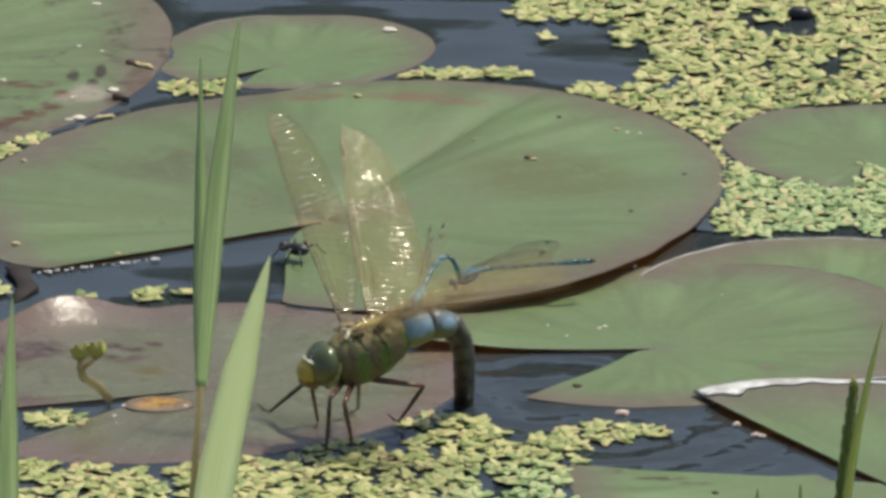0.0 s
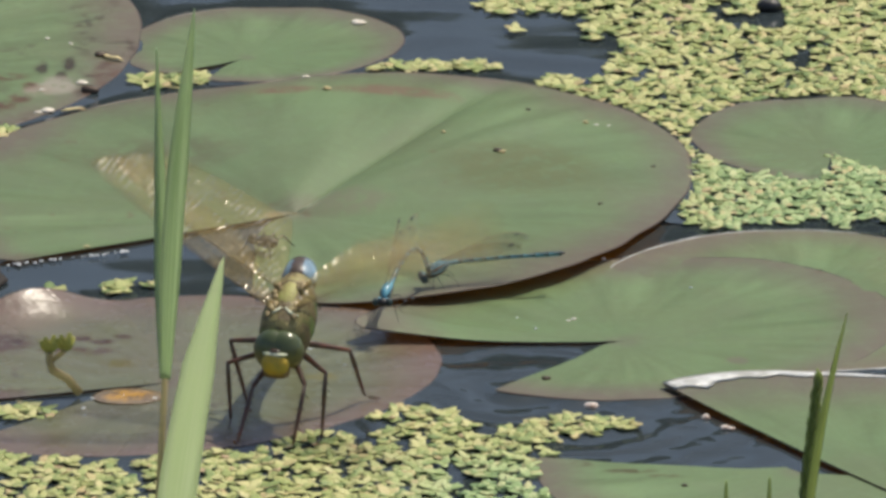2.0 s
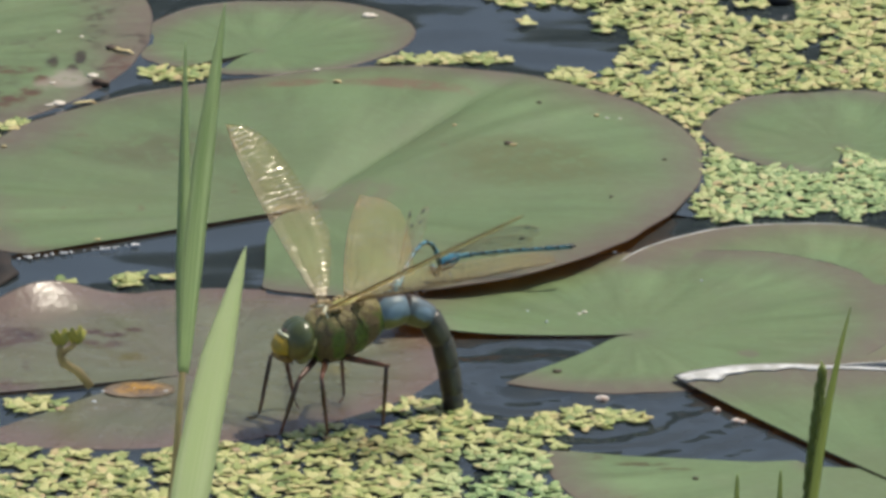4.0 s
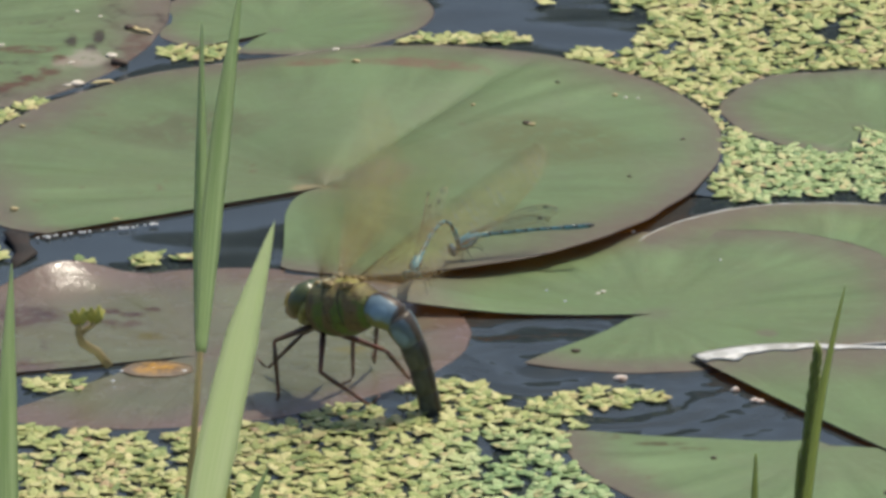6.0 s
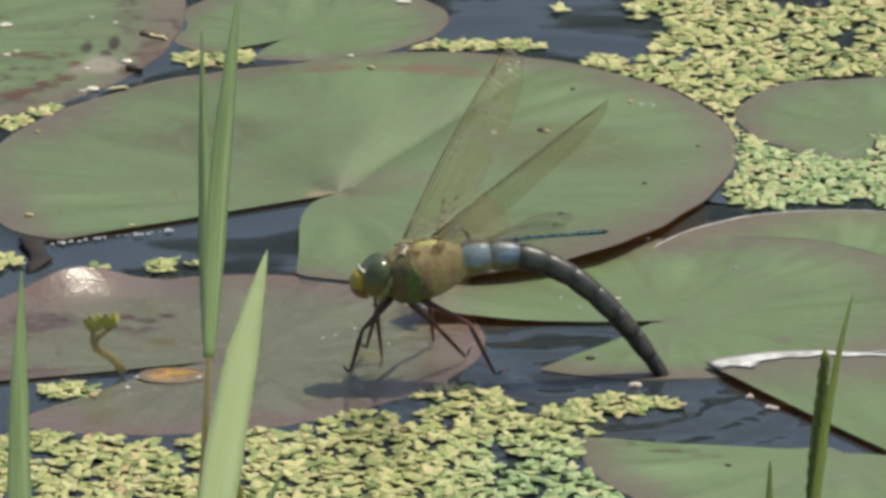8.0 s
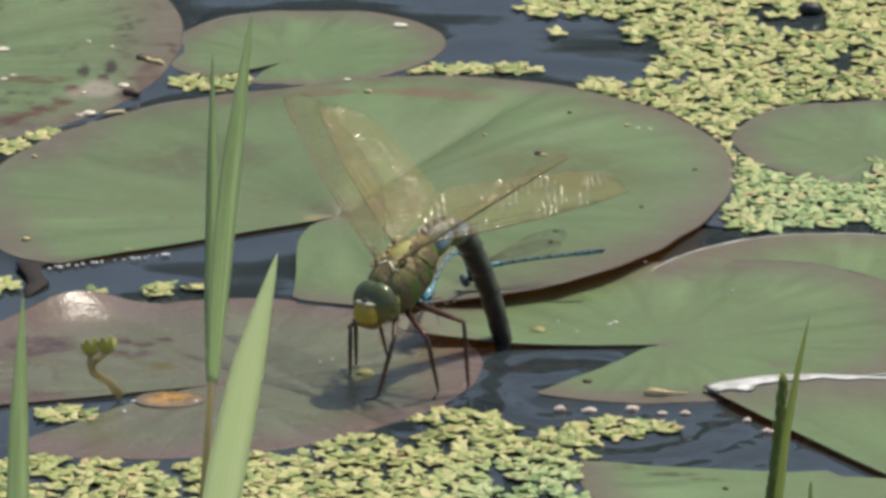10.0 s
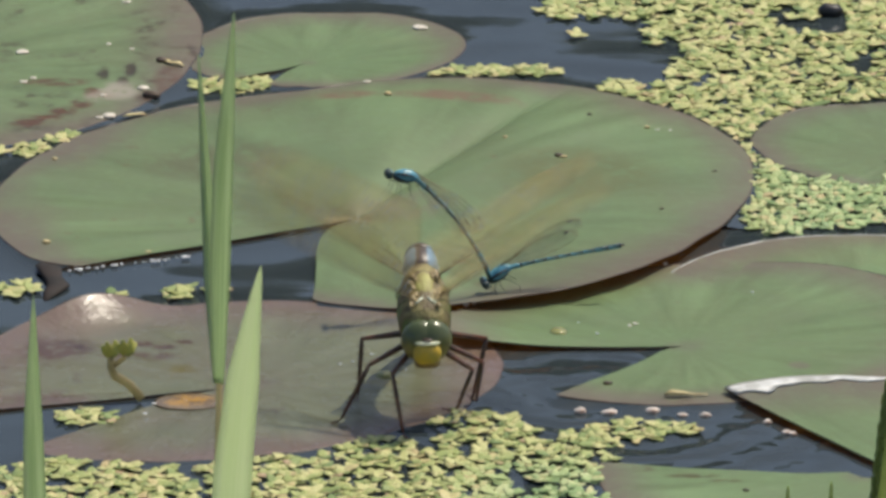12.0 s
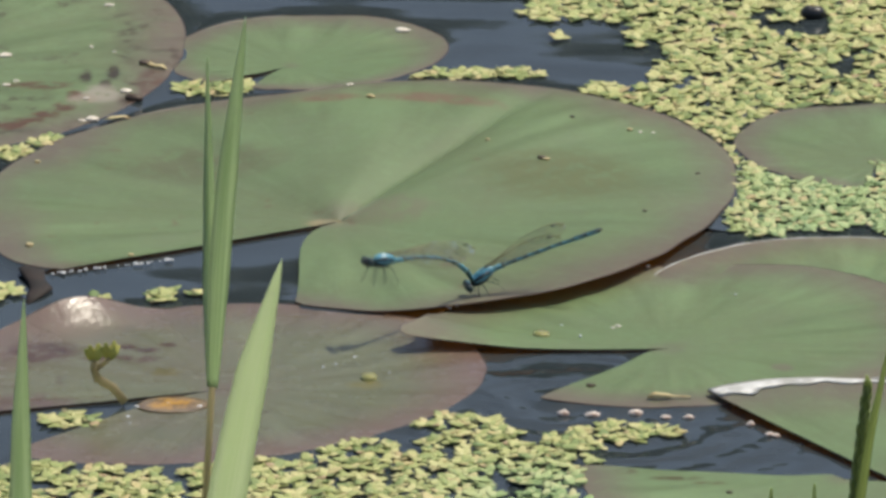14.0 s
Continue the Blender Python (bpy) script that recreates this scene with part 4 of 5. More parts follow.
def wing(name, hind, s):
    span = 54.0 if hind else 55.0
    bm = bmesh.new()
    rows = []
    nf, nc = 22, 8
    for i in range(nf + 1):
        f = i / nf
        a, b = wing_chord(f, hind)
        rows.append([bm.verts.new(Vector((a + (b - a) * j / nc, s * f * span, 0.35 * math.sin(j * 2.6) * (1 - f * 0.6) - 1.0 * f * f)) * MM) for j in range(nc + 1)])
    for p, q in zip(rows, rows[1:]):
        for j in range(nc):
            bm.faces.new((p[j], p[j + 1], q[j + 1], q[j]))
    w = part(name, bm, WING, dragonfly, "clear amber-tinted wing")
    bm = bmesh.new()

    def on(f, c):
        a, b = wing_chord(f, hind)
        return Vector((a + (b - a) * c, s * f * span, 0.12 - 1.0 * f * f)) * MM

    for c0, c1, thick in ((0.0, 0.0, 0.2), (0.10, 0.06, 0.10), (0.22, 0.12, 0.08), (0.34, 0.5, 0.04), (0.5, 0.8, 0.035), (0.62, 0.96, 0.035)):
        pts = [on(0.01 + 0.97 * k / 14, c0 + (c1 - c0) * k / 14) for k in range(15)]
        tube(bm, pts, [thick * MM * (1 - 0.5 * k / 14) for k in range(15)], 5)
    for k in range(34):
        f = 0.08 + 0.88 * k / 34
        tube(bm, [on(f, 0.0), on(f + 0.012, 0.14)], 0.03 * MM, 3)
    for k in range(26):
        f = 0.12 + 0.82 * k / 26
        tube(bm, [on(f, 0.14), on(f - 0.03, 0.5), on(f - 0.08 if f > 0.2 else f, 0.97)], 0.024 * MM, 3)
    part("vein", bm, VEIN, w, "brown wing veins")
    bm = bmesh.new()
    tube(bm, [on(0.84, 0.05), on(0.87, 0.05), on(0.92, 0.05)], [0.16 * MM, 0.26 * MM, 0.16 * MM], 6, 0.5)
    part("wing_spot", bm, THORAX_TOP, w, "tan wing spot")
    return w


WINGS = {}
for s, side_name in ((-1, "R"), (1, "L")):
    WINGS[side_name + "1"] = (wing("forewing", False, s), (3.6, s * 3.2, 7.1), s)
    WINGS[side_name + "2"] = (wing("hindwing", True, s), (-3.2, s * 3.2, 6.9), s)


def limb(name, length, r, mat, parent, spines):
    bm = bmesh.new()
    tube(bm, moved([(0, 0, 0), (length * 0.3, 0, 0), (length * 0.8, 0, 0), (length, 0, 0)]), [r * 0.9 * MM, r * 1.1 * MM, r * 0.8 * MM, r * 0.6 * MM], 8)
    if spines:
        tube(bm, moved([(length - 0.3, 0, 0), (length + 0.8, 0, 0.9), (length + 1.2, 0, 3.6)]), [r * 0.6 * MM, r * 0.5 * MM, r * 0.35 * MM], 6)
    for k in range(spines):
        x = length * (0.12 + 0.8 * k / spines)
        for s in (1, -1):
            tube(bm, moved([(x, 0, 0), (x + 1.1, s * 1.3, -0.3)]), [0.1 * MM, 0.04 * MM], 4)
    return part(name, bm, mat, parent)


# hip, foot on the ground below (body axes), thigh, shin
LEGS = []
for s in (1, -1):
    for hip, foot, thigh, shin in (((7.6, s * 1.8, -4.6), (17.5, s * 7.5), 11.5, 14.5), ((5.4, s * 2.2, -5.4), (8.5, s * 12.0), 13.0, 15.5), ((2.8, s * 2.2, -5.7), (-6.0, s * 11.5), 14.5, 16.5)):
        LEGS.append((limb("thigh", thigh, 0.76, LEG, dragonfly, 0), limb("shin", shin, 0.52, LEG, dragonfly, 7), Vector(hip), foot, thigh, shin))


# ---- damselflies ----
D_COUNT, D_WING = 9, 22.5


def damsel_chord(f):
    """Width of a damselfly's wing at share f of its length, mm: stalked at the root, rounded at the tip."""
    return 0.4 + 3.9 * min(1, f * 1.9) ** 1.3 * max(0.0, 1 - max(0.0, (f - 0.72) / 0.30) ** 2.4)


MALE_SEG, FEMALE_SEG = 3.8, 3.1


def damselfly(label, sides, wing_up, seg):
    """sides: the abdomen's material; seg: length of its segments, mm; the breast is blue with black stripes, the head black with blue spots."""
    root = empty("damselfly", label, "damselfly", "damselflies in tandem")
    bm = bmesh.new()
    tube(bm, moved([(3.0, 0, -0.1), (2.2, 0, 0.1), (0.8, 0, 0.4), (-1.2, 0, 0.5), (-2.6, 0, 0.2), (-3.2, 0, 0)]), [0.5 * MM, 1.0 * MM, 1.3 * MM, 1.25 * MM, 0.8 * MM, 0.55 * MM], 14, 1.2)
    th = part("thorax", bm, DAMSEL_BLUE, root)
    for s in (0, 1, -1):
        bm = bmesh.new()
        tube(bm, moved([(2.6, s * 0.85, 0.85 - 0.25 * abs(s)), (0.8, s * 1.28, 1.62 - 1.0 * abs(s)), (-2.0, s * 1.02, 1.2 - 0.6 * abs(s))]), [0.25 * MM, 0.36 * MM, 0.2 * MM], 6)
        part("stripe", bm, BLACK, th, "black shoulder stripe")
    bm = bmesh.new()
    tube(bm, moved([(3.2, 0, -0.1), (2.3, 0, -0.25), (1.5, 0, -0.5), (-0.4, 0, -0.8), (-2.0, 0, -0.55)]), [0.6 * MM, 1.05 * MM, 1.05 * MM, 0.75 * MM, 0.4 * MM], 10)
    part("breast", bm, DAMSEL_DARK, th, "dark underside of the breast")
    bm = bmesh.new()
    ball(bm, (4.3 * MM, 0, 0.0), (1.05 * MM, 1.5 * MM, 1.15 * MM), 12, 8)
    tube(bm, moved([(3.4, 0, 0), (2.6, 0, 0)]), 0.5 * MM, 8)
    hd = part("head", bm, BLACK, root)
    for s in (1, -1):
        bm = bmesh.new()
        ball(bm, (4.3 * MM, s * 1.7 * MM, 0.1 * MM), (0.95 * MM, 0.9 * MM, 1.15 * MM), 12, 8)
        part("eye", bm, DAMSEL_DARK, hd, "dark round eye")
        bm = bmesh.new()
        ball(bm, (3.75 * MM, s * 0.8 * MM, 0.85 * MM), (0.4 * MM, 0.5 * MM, 0.3 * MM), 8, 6)
        part("spot", bm, DAMSEL_BLUE, hd, "blue spot behind the eye")
    segs, wings = [], []
    for i in range(D_COUNT):
        bm = bmesh.new()
        r = (0.72, 0.56, 0.50, 0.48, 0.48, 0.50, 0.56, 0.70, 0.70)[i]
        tube(bm, moved([(0.3, 0, 0), (0, 0, 0), (-seg * 0.5, 0, 0), (-seg * 0.92, 0, 0)]), [r * 0.9 * MM, r * 0.98 * MM, r * 0.94 * MM, r * MM], 8)
        sg = part("abdomen_segment", bm, DAMSEL_BLUE if i == 0 or (i == 7 and sides is DAMSEL_SIDE) else sides, root)
        bm = bmesh.new()
        tube(bm, moved([(-seg * 0.74, 0, 0.06), (-seg * 0.86, 0, 0.05), (-seg - 0.1, 0, 0)]), [r * 0.85 * MM, r * 1.05 * MM, r * 0.9 * MM], 8)
        part("joint", bm, DAMSEL_DARK, sg, "dark ring")
        if i == D_COUNT - 1:
            for s in (1, -1):
                bm = bmesh.new()
                tube(bm, moved([(-seg * 0.9, s * 0.3, 0.1), (-seg - 0.9, s * 0.5, 0.1)]), [0.3 * MM, 0.12 * MM], 6)
                part("clasper", bm, BLACK, sg)
        segs.append(sg)
    for s in (1, -1):
        for fore in (0, 1):
            bm = bmesh.new()
            long = D_WING - 1.0 * (1 - fore)
            rows = []
            for i in range(17):
                f = i / 16
                w = damsel_chord(f)
                rows.append([bm.verts.new(Vector((-f * long, 0.12 * math.sin(j * 3), w * (j / 3 - 0.40))) * MM) for j in range(4)])
            for p, q in zip(rows, rows[1:]):
                for j in range(3):
                    bm.faces.new((p[j], p[j + 1], q[j + 1], q[j]))
            wg = part("wing", bm, WING_CLEAR, root, "clear narrow wing with a dark tip spot", damsel_wing(s, fore, wing_up))
            bm = bmesh.new()
            for edge, thick in ((-0.40, 0.04), (0.60, 0.07), (0.36, 0.03), (0.08, 0.02)):
                tube(bm, [Vector((-i / 16 * long, 0, damsel_chord(i / 16) * edge)) * MM for i in range(17)], thick * MM, 4)
            for k in range(16):
                f = 0.3 + 0.042 * k
                w = damsel_chord(f)
                tube(bm, moved([(-f * long, 0, w * 0.60), (-(f + 0.012) * long, 0, w * -0.38)]), 0.014 * MM, 4)
            part("vein", bm, VEIN, wg, "dark wing veins")
            bm = bmesh.new()
            w = damsel_chord(0.88)
            tube(bm, moved([(-0.86 * long, 0, w * 0.46), (-0.91 * long, 0, w * 0.42)]), 0.3 * MM, 6, 0.5)
            part("wing_spot", bm, BLACK, wg, "black spot near the wing's tip")
            wings.append((wg, s, fore))
    for s in (1, -1):
        for hx, fx in ((2.0, 4.0), (1.2, 1.2), (0.2, -2.6)):
            bm = bmesh.new()
            tube(bm, moved([(hx, s * 0.8, -1.1), ((hx + fx) / 2, s * 2.4, -1.6), (fx, s * 3.0, -4.6), (fx + 0.6, s * 3.3, -5.4)]), [0.14 * MM, 0.11 * MM, 0.07 * MM, 0.05 * MM], 5)
            part("leg", bm, BLACK, root)
    return root, segs, wings


def damsel_wing(s, fore, up):
    return pose((-0.2 - fore * 1.2) * MM, s * 0.5 * MM, 1.7 * MM, s * (7 + fore * 6), up + fore * 6 + s * 2, s * (-3 - 2 * fore))


male, male_segs, male_wings = damselfly("bright blue male damselfly clasping a female's neck", DAMSEL_SIDE, 4, MALE_SEG)
female, female_segs, female_wings = damselfly("blue and black female damselfly perched on a lily pad", DAMSEL_BANDED, 9, FEMALE_SEG)

# ---- small things on the pads ----


def blob(name, label, category, at, r, mat, group="", turn=0, seed=0):
    """A small pebble-like thing, slightly irregular."""
    bm = bmesh.new()
    made = ball(bm, (0, 0, 0), (r[0] * MM, r[1] * MM, r[2] * MM), 12, 8)
    for v in made:
        v.co *= 1 + 0.32 * noise.noise(v.co * 900 + Vector((seed, 0, 0)))
    ob = part(name, bm, mat)
    ob.matrix_basis = pose(at[0] * MM, at[1] * MM, at[2] * MM, 0, 0, turn)
    return tagged(ob, label, category, group)


rs = random.Random(21)
for x, y, size, dark in ((25.0, 58.2, 0.9, 1), (26.2, 57.6, 0.7, 0), (33, 93.5, 0.55, 1), (64.3, 54, 0.55, 1), (11.3, 74.5, 0.6, 0), (-18.5, 109, 0.9, 0), (-103, 2, 1.0, 0), (47.5, 84.5, 0.7, 0), (-103, 68, 0.7, 0), (-77.5, -4.5, 0.7, 0), (50.5, 24, 0.5, 1), (67.5, -176, 0.6, 1), (35.7, -102, 0.9, 1), (-77.4, 147.7, 1.3, 1), (-79.5, 120, 1.8, 1)):
    blob("speck", "dark crumb lying on a lily pad" if dark else "pale crumb lying on a lily pad", "debris", (x, y - 3.5, surface(x, y - 3.5) + size * 0.3), (size * 1.3, size * 0.8, size * 0.6), DARKSPECK if dark else SPECK, "crumbs on the pads", rs.uniform(-20, 20), rs.random() * 9)
blob("speck", "dark snail on the rim of the big lily pad", "snail", (66, 17, surface(66, 17) + 0.5), (1.1, 0.9, 0.8), DARKSPECK, seed=4)
splashed = []
for x, y, rx, ry, rz, thrown in ((28.8, -122.4, 1.5, 1.3, 0.9, 1), (35.9, -123.4, 1.9, 1.2, 0.8, 1), (46.2, -122.4, 1.7, 1.5, 1.0, 0), (53.5, -125.0, 1.5, 0.9, 0.5, 1), (58.8, -125.0, 1.4, 0.8, 0.6, 1),
                                 (73.6, -130.0, 1.1, 0.9, 0.7, 0), (78.0, -137.2, 1.1, 0.9, 0.7, 0), (79.6, -138.0, 1.0, 0.8, 0.5, 0), (14.8, -131.4, 1.2, 0.7, 0.5, 0)):
    ob = blob("pond_shell", "small pale pond snail shell at the pad's edge", "shell", (x, y, 0.35), (rx, ry, rz), SHELL, "shells along the pad", rs.uniform(-25, 25), rs.random() * 9)
    if thrown:
        splashed.append((ob, Vector((x, y, 0.35))))
bm = bmesh.new()
tube(bm, moved([(-5.0, 0, 0.2), (-3.4, 0.4, 0.7), (-0.5, 0.2, 0.6), (1.6, -0.2, 0.5), (5.4, 0.3, 0.2)]), [0.4 * MM, 1.0 * MM, 0.8 * MM, 0.35 * MM, 0.25 * MM], 8, 0.7)
ob = part("leaf_scrap", bm, SPECK)
splashed.append((ob, Vector((54.2, -114.7, surface(54.2, -114.7) + 0.3))))
tagged(ob, "amber dead leaf scrap with a thin stalk on the pad", "debris", "leaf scraps")
for x, y, size in ((-87.9, 195.1, 0.9), (-114.0, 152.6, 1.3), (-112.9, 128.2, 0.8), (-110.5, 131.4, 0.7), (-85.5, 154.4, 0.5), (-91.9, 117.0, 0.7), (-91.6, 159.2, 0.6), (-89.3, 101.3, 0.7), (-24, 121.0, 0.7), (-10.5, 173.2, 1.5), (-81.9, 122.7, 1.2), (-90.1, 100.2, 1.4), (-92.5, 99.0, 0.8), (50.3, 80.3, 0.5), (53.5, 80.8, 0.4), (43, -60.5, 0.6), (41.5, -62, 0.5)):
    blob("speck", "whitish fleck of dead leaf on a lily pad", "debris", (x, y, surface(x, y) + size * 0.2), (size * 1.3, size, size * 0.4), WHITE_FLECK, "crumbs on the pads", rs.uniform(-30, 30), rs.random() * 9)
for x, y, a in ((-74.5, 141.5, 148), (-83.5, 99.7, 10)):
    bm = bmesh.new()
    tube(bm, moved([(-3.4, 0.2, 0), (-1.6, -0.3, 0.5), (0.4, 0.5, 0.4), (2.0, -0.1, 0.6), (3.2, -0.5, 0.1)]), [0.25 * MM, 0.85 * MM, 0.7 * MM, 0.8 * MM, 0.25 * MM], 8, 0.45)
    ob = part("leaf_scrap", bm, SPECK)
    ob.matrix_basis = pose(x * MM, y * MM, (surface(x, y) + 0.2) * MM, 0, 0, a)
    tagged(ob, "pale scrap of dead leaf at the pad's rim", "debris", "leaf scraps")

# wet amber hollow at the slit of the purple pad
bm = bmesh.new()
made = ball(bm, (0, 0, 0), (8.6 * MM, 6.0 * MM, 0.25 * MM), 28, 8)
for v in made:
    v.co.x += 0.6 * MM * noise.noise(v.co * 300)
ob = part("leaf_pool", bm, AMBER)
ob.matrix_basis = pose(-65 * MM, -117.5 * MM, 0.9 * MM, 0, 0, 4)
tagged(ob, "wet amber rotting patch glistening on the lily pad", "puddle")

sprig = empty("water_plant_sprig", "small yellow-green sprig rooted on the purplish lily pad", "plant", at=(-76.5 * MM, -116 * MM, 1.0 * MM))
bm = bmesh.new()
tube(bm, moved([(0, 0, 0), (-3.0, 0.6, 3.6), (-6.6, 0, 6.0), (-7.4, -0.4, 8.6), (-7.4, -0.4, 11.0)]), [1.1 * MM, 1.15 * MM, 1.1 * MM, 0.9 * MM, 0.8 * MM], 8)
part("stem", bm, STEM, sprig, "tan crooked stem")
for tuft, (tx, tz) in enumerate(((-7.4, 10.6), (-3.6, 11.0))):
    for k, (dx, dz) in enumerate(((-2.0, 3.4), (-0.9, 4.2), (0.3, 3.2), (1.2, 4.4), (2.1, 3.2))):
        part("leaflet", blade_mesh([(0, 0, 0), (dx * 0.6, -0.4, dz * 0.5), (dx, -0.8 + 0.4 * k, dz)], [0.9, 1.7, 0.8], 0.35, 0.4), PETAL, sprig, m=pose(tx * MM, (-0.4 + 0.5 * tuft) * MM, tz * MM))
bm = bmesh.new()
tube(bm, moved([(-6.9, -0.2, 8.6), (-5.2, 0.1, 9.6), (-3.6, 0.1, 11.2)]), [0.8 * MM, 0.7 * MM, 0.7 * MM], 8)
part("stem", bm, STEM, sprig, "tan side stem")

# drops splashed onto the pads
drops = []
for x, y, r, label in ((24.0, -68.5, 2.2, "amber water drop resting on the green pad"), (-18.0, -97.5, 2.2, "flat wet drop on the purplish pad")):
    bm = bmesh.new()
    ball(bm, (0, 0, 0), (r * MM, r * MM, r * 0.5 * MM), 16, 10)
    ob = tagged(part("water_drop", bm, DROP), label, "water drop", "splashed drops")
    drops.append((ob, Vector((x, y, surface(x, y) + 0.1))))

# beads of water along the big pad's rim, their white colour painting the sun's glints
rb = random.Random(5)
for k in range(34):
    f = rb.random() ** 0.8
    bm = bmesh.new()
    q = rb.uniform(0.15, 0.42)
    ball(bm, (0, 0, 0), (q * 1.4 * MM, q * MM, q * 0.8 * MM), 10, 7)
    ob = tagged(part("water_bead", bm, GLINT_BEAD), "water bead coloured white as a sun glint on the big pad's rim", "water drop", "beads on the rim")
    ob.matrix_basis = pose((-97 + 30 * f) * MM, (-20.6 + 11 * f + rb.uniform(-0.9, 0.5)) * MM, 0.7 * MM)

# white beads set where sun sparkles show on the wet pads
for x, y, z, q in ((-21.5, -83, 1.0, 0.5), (-29, -90, 1.0, 0.45), (-26, -88, 1.0, 0.4), (-13, -94, 1.0, 0.35), (-75.5, -125, 0.9, 0.7), (-58.5, -119, 1.4, 0.7), (-73.5, -119, 1.4, 0.6), (-66, -117, 1.6, 0.3), (-75, -130, 0.7, 0.3), (33.5, -69, 1.9, 0.45),
                   (1.5, -49, 2.2, 0.8), (3.5, -48, 2.2, 0.5), (50.8, -17, 1.9, 0.6), (-37.8, -156, 0.5, 0.5), (-34, -153, 0.5, 0.35), (-19, -143, 0.5, 0.45), (29, -61, 1.9, 0.35), (72, -38, 1.8, 0.4)):
    bm = bmesh.new()
    q *= 0.75
    ball(bm, (0, 0, 0), (q * 1.3 * MM, q * MM, q * 0.8 * MM), 10, 7)
    ob = tagged(part("water_bead", bm, GLINT_BEAD), "tiny white bead standing for a sun sparkle on a pad", "water drop", "beads on the pads")
    ob.matrix_basis = pose(x * MM, y * MM, (max(surface(x, y), z - 0.6) + 0.2 * q) * MM)

# added dark strip in place of the shade below the big pad's left edge
bm = bmesh.new()
tube(bm, moved([(-3.0, 8, 0.9), (-0.5, 5, 0.7), (0.6, -1, 0.35), (2.0, -6, 0.15), (0.2, -11, 0.0), (-1.2, -16, -0.6)]), [1.6 * MM, 3.2 * MM, 2.2 * MM, 2.9 * MM, 2.0 * MM, 0.4 * MM], 9, 0.3)
under_rim_shade = tagged(part("leaf_snag", bm, RIM_SHADE), "added dark strip standing for the shade under the big pad's rim", "debris")
under_rim_shade.matrix_basis = pose(-101 * MM, -26 * MM, 0.5 * MM)

# dark spider-like fly that leaves the slit of the big pad
fly = empty("fly", "small dark fly with spread legs on the big pad", "fly")
bm = bmesh.new()
ball(bm, (0, 0, 1.6 * MM), (2.3 * MM, 1.2 * MM, 1.1 * MM), 12, 8)
part("body", bm, BLACK, fly)
bm = bmesh.new()
ball(bm, (2.7 * MM, 0, 1.7 * MM), (0.9 * MM, 1.0 * MM, 0.9 * MM), 10, 7)
part("head", bm, BLACK, fly)
for s in (1, -1):
    for k in (-1, 0, 1):
        bm = bmesh.new()
        tube(bm, moved([(k * 0.8, s * 0.8, 1.4), (k * 1.9, s * 2.4, 2.4), (k * 3.2, s * 4.0, 0.1)]), [0.22 * MM, 0.18 * MM, 0.1 * MM], 5)
        part("leg", bm, BLACK, fly)

for ob in fly.children:
    ob.data.transform(Matrix.Scale(1.45, 4))

blob("bee", "dark insect drowned among the duckweed", "insect", (97.3, 187, 1.2), (3.4, 2.2, 1.9), BLACK, seed=2)


# ---- movement ----
DRAGONFLY_ROWS = [
    (0.0, -15, -141, 23.0, 200, 14, (8, -112, -6), 14),
    (0.5, -15, -135.6, 24.0, 203, 19, (15, -115, -6), 14),
    (1.0, -15.7, -133.2, 26.0, 219, 26, (0, -91, -6), 12),
    (1.5, -16.8, -136.2, 26.0, 234, 24, (-9, -73, -6), 10),
    (2.0, -26, -133.6, 27.0, 256, 30, (-26, -73, -6), 8),
    (2.5, -20.1, -135, 26.0, 226, 26, (-7, -82, -6), 10),
    (3.0, -17.9, -138, 24.0, 206, 23, (13.6, -115, -6), 16),
    (4.2, -16.1, -138.5, 24.0, 200, 8, (10, -129, -6), 12),
    (5.5, -21.1, -147.5, 26.0, 160, 6, (3, -138, -6), 9)] + [
    (6.0, -20.0, -140.1, 25.0, 138, 8, (2, -144, -6), 8),
    (6.5, -14.7, -137.1, 28.0, 168, 9, (15, -136, -6), 15),
    (7.0, -8.4, -136.0, 27.4, 170, 2, (18, -134, -6), 11),
    (7.5, -2.8, -118.1, 28.0, 187, 14, (54, -118, 5), 18),
    (8.0, -4.8, -117.6, 28.0, 189, 7, (53, -116, 1), 16),
    (9.2, -8.0, -109.5, 28.0, 222, 18, (17, -103, -6), 16),
    (10.5, -11.2, -102.1, 28.0, 249, 30, (1, -57, -2), 11),
    (11.0, -16.5, -104.7, 28.0, 290, 35, (-27, -74, -2), 11),
    (11.5, -11.0, -115.4, 28.0, 282, 36, (-20, -84, -2), 11)] + [
    (12.0, -8.7, -125.9, 28.0, 274, 28, (-9, -76, -2), 11),
    (12.2, -16.4, -146.7, 40.0, 268, 10, None, 12),
    (12.3, -25.0, -153.2, 62.0, 262, -20, None, 12),
    (12.4, -6.8, -166.9, 80.0, 285, 4, None, 12),
    (12.5, 24.7, -212.9, 90.0, 287, 10, None, 12),
    (12.6, 75.9, -227.2, 110.0, 340, -8, None, 12),
    (12.7, 89.4, -238.2, 130.0, 300, -15, None, 12),
    (12.8, 92.2, -293.2, 150.0, 285, -10, None, 12),
    (12.9, 100.4, -365.3, 180.0, 285, 4, None, 12)] + [
    (13.1, 330.0, 40.0, 300.0, 320, -10, None, 12),
    (13.4, 900.0, 300.0, 700.0, 330, -10, None, 12),
    (14.0, 2200.0, 900.0, 1500.0, 330, -10, None, 12)]

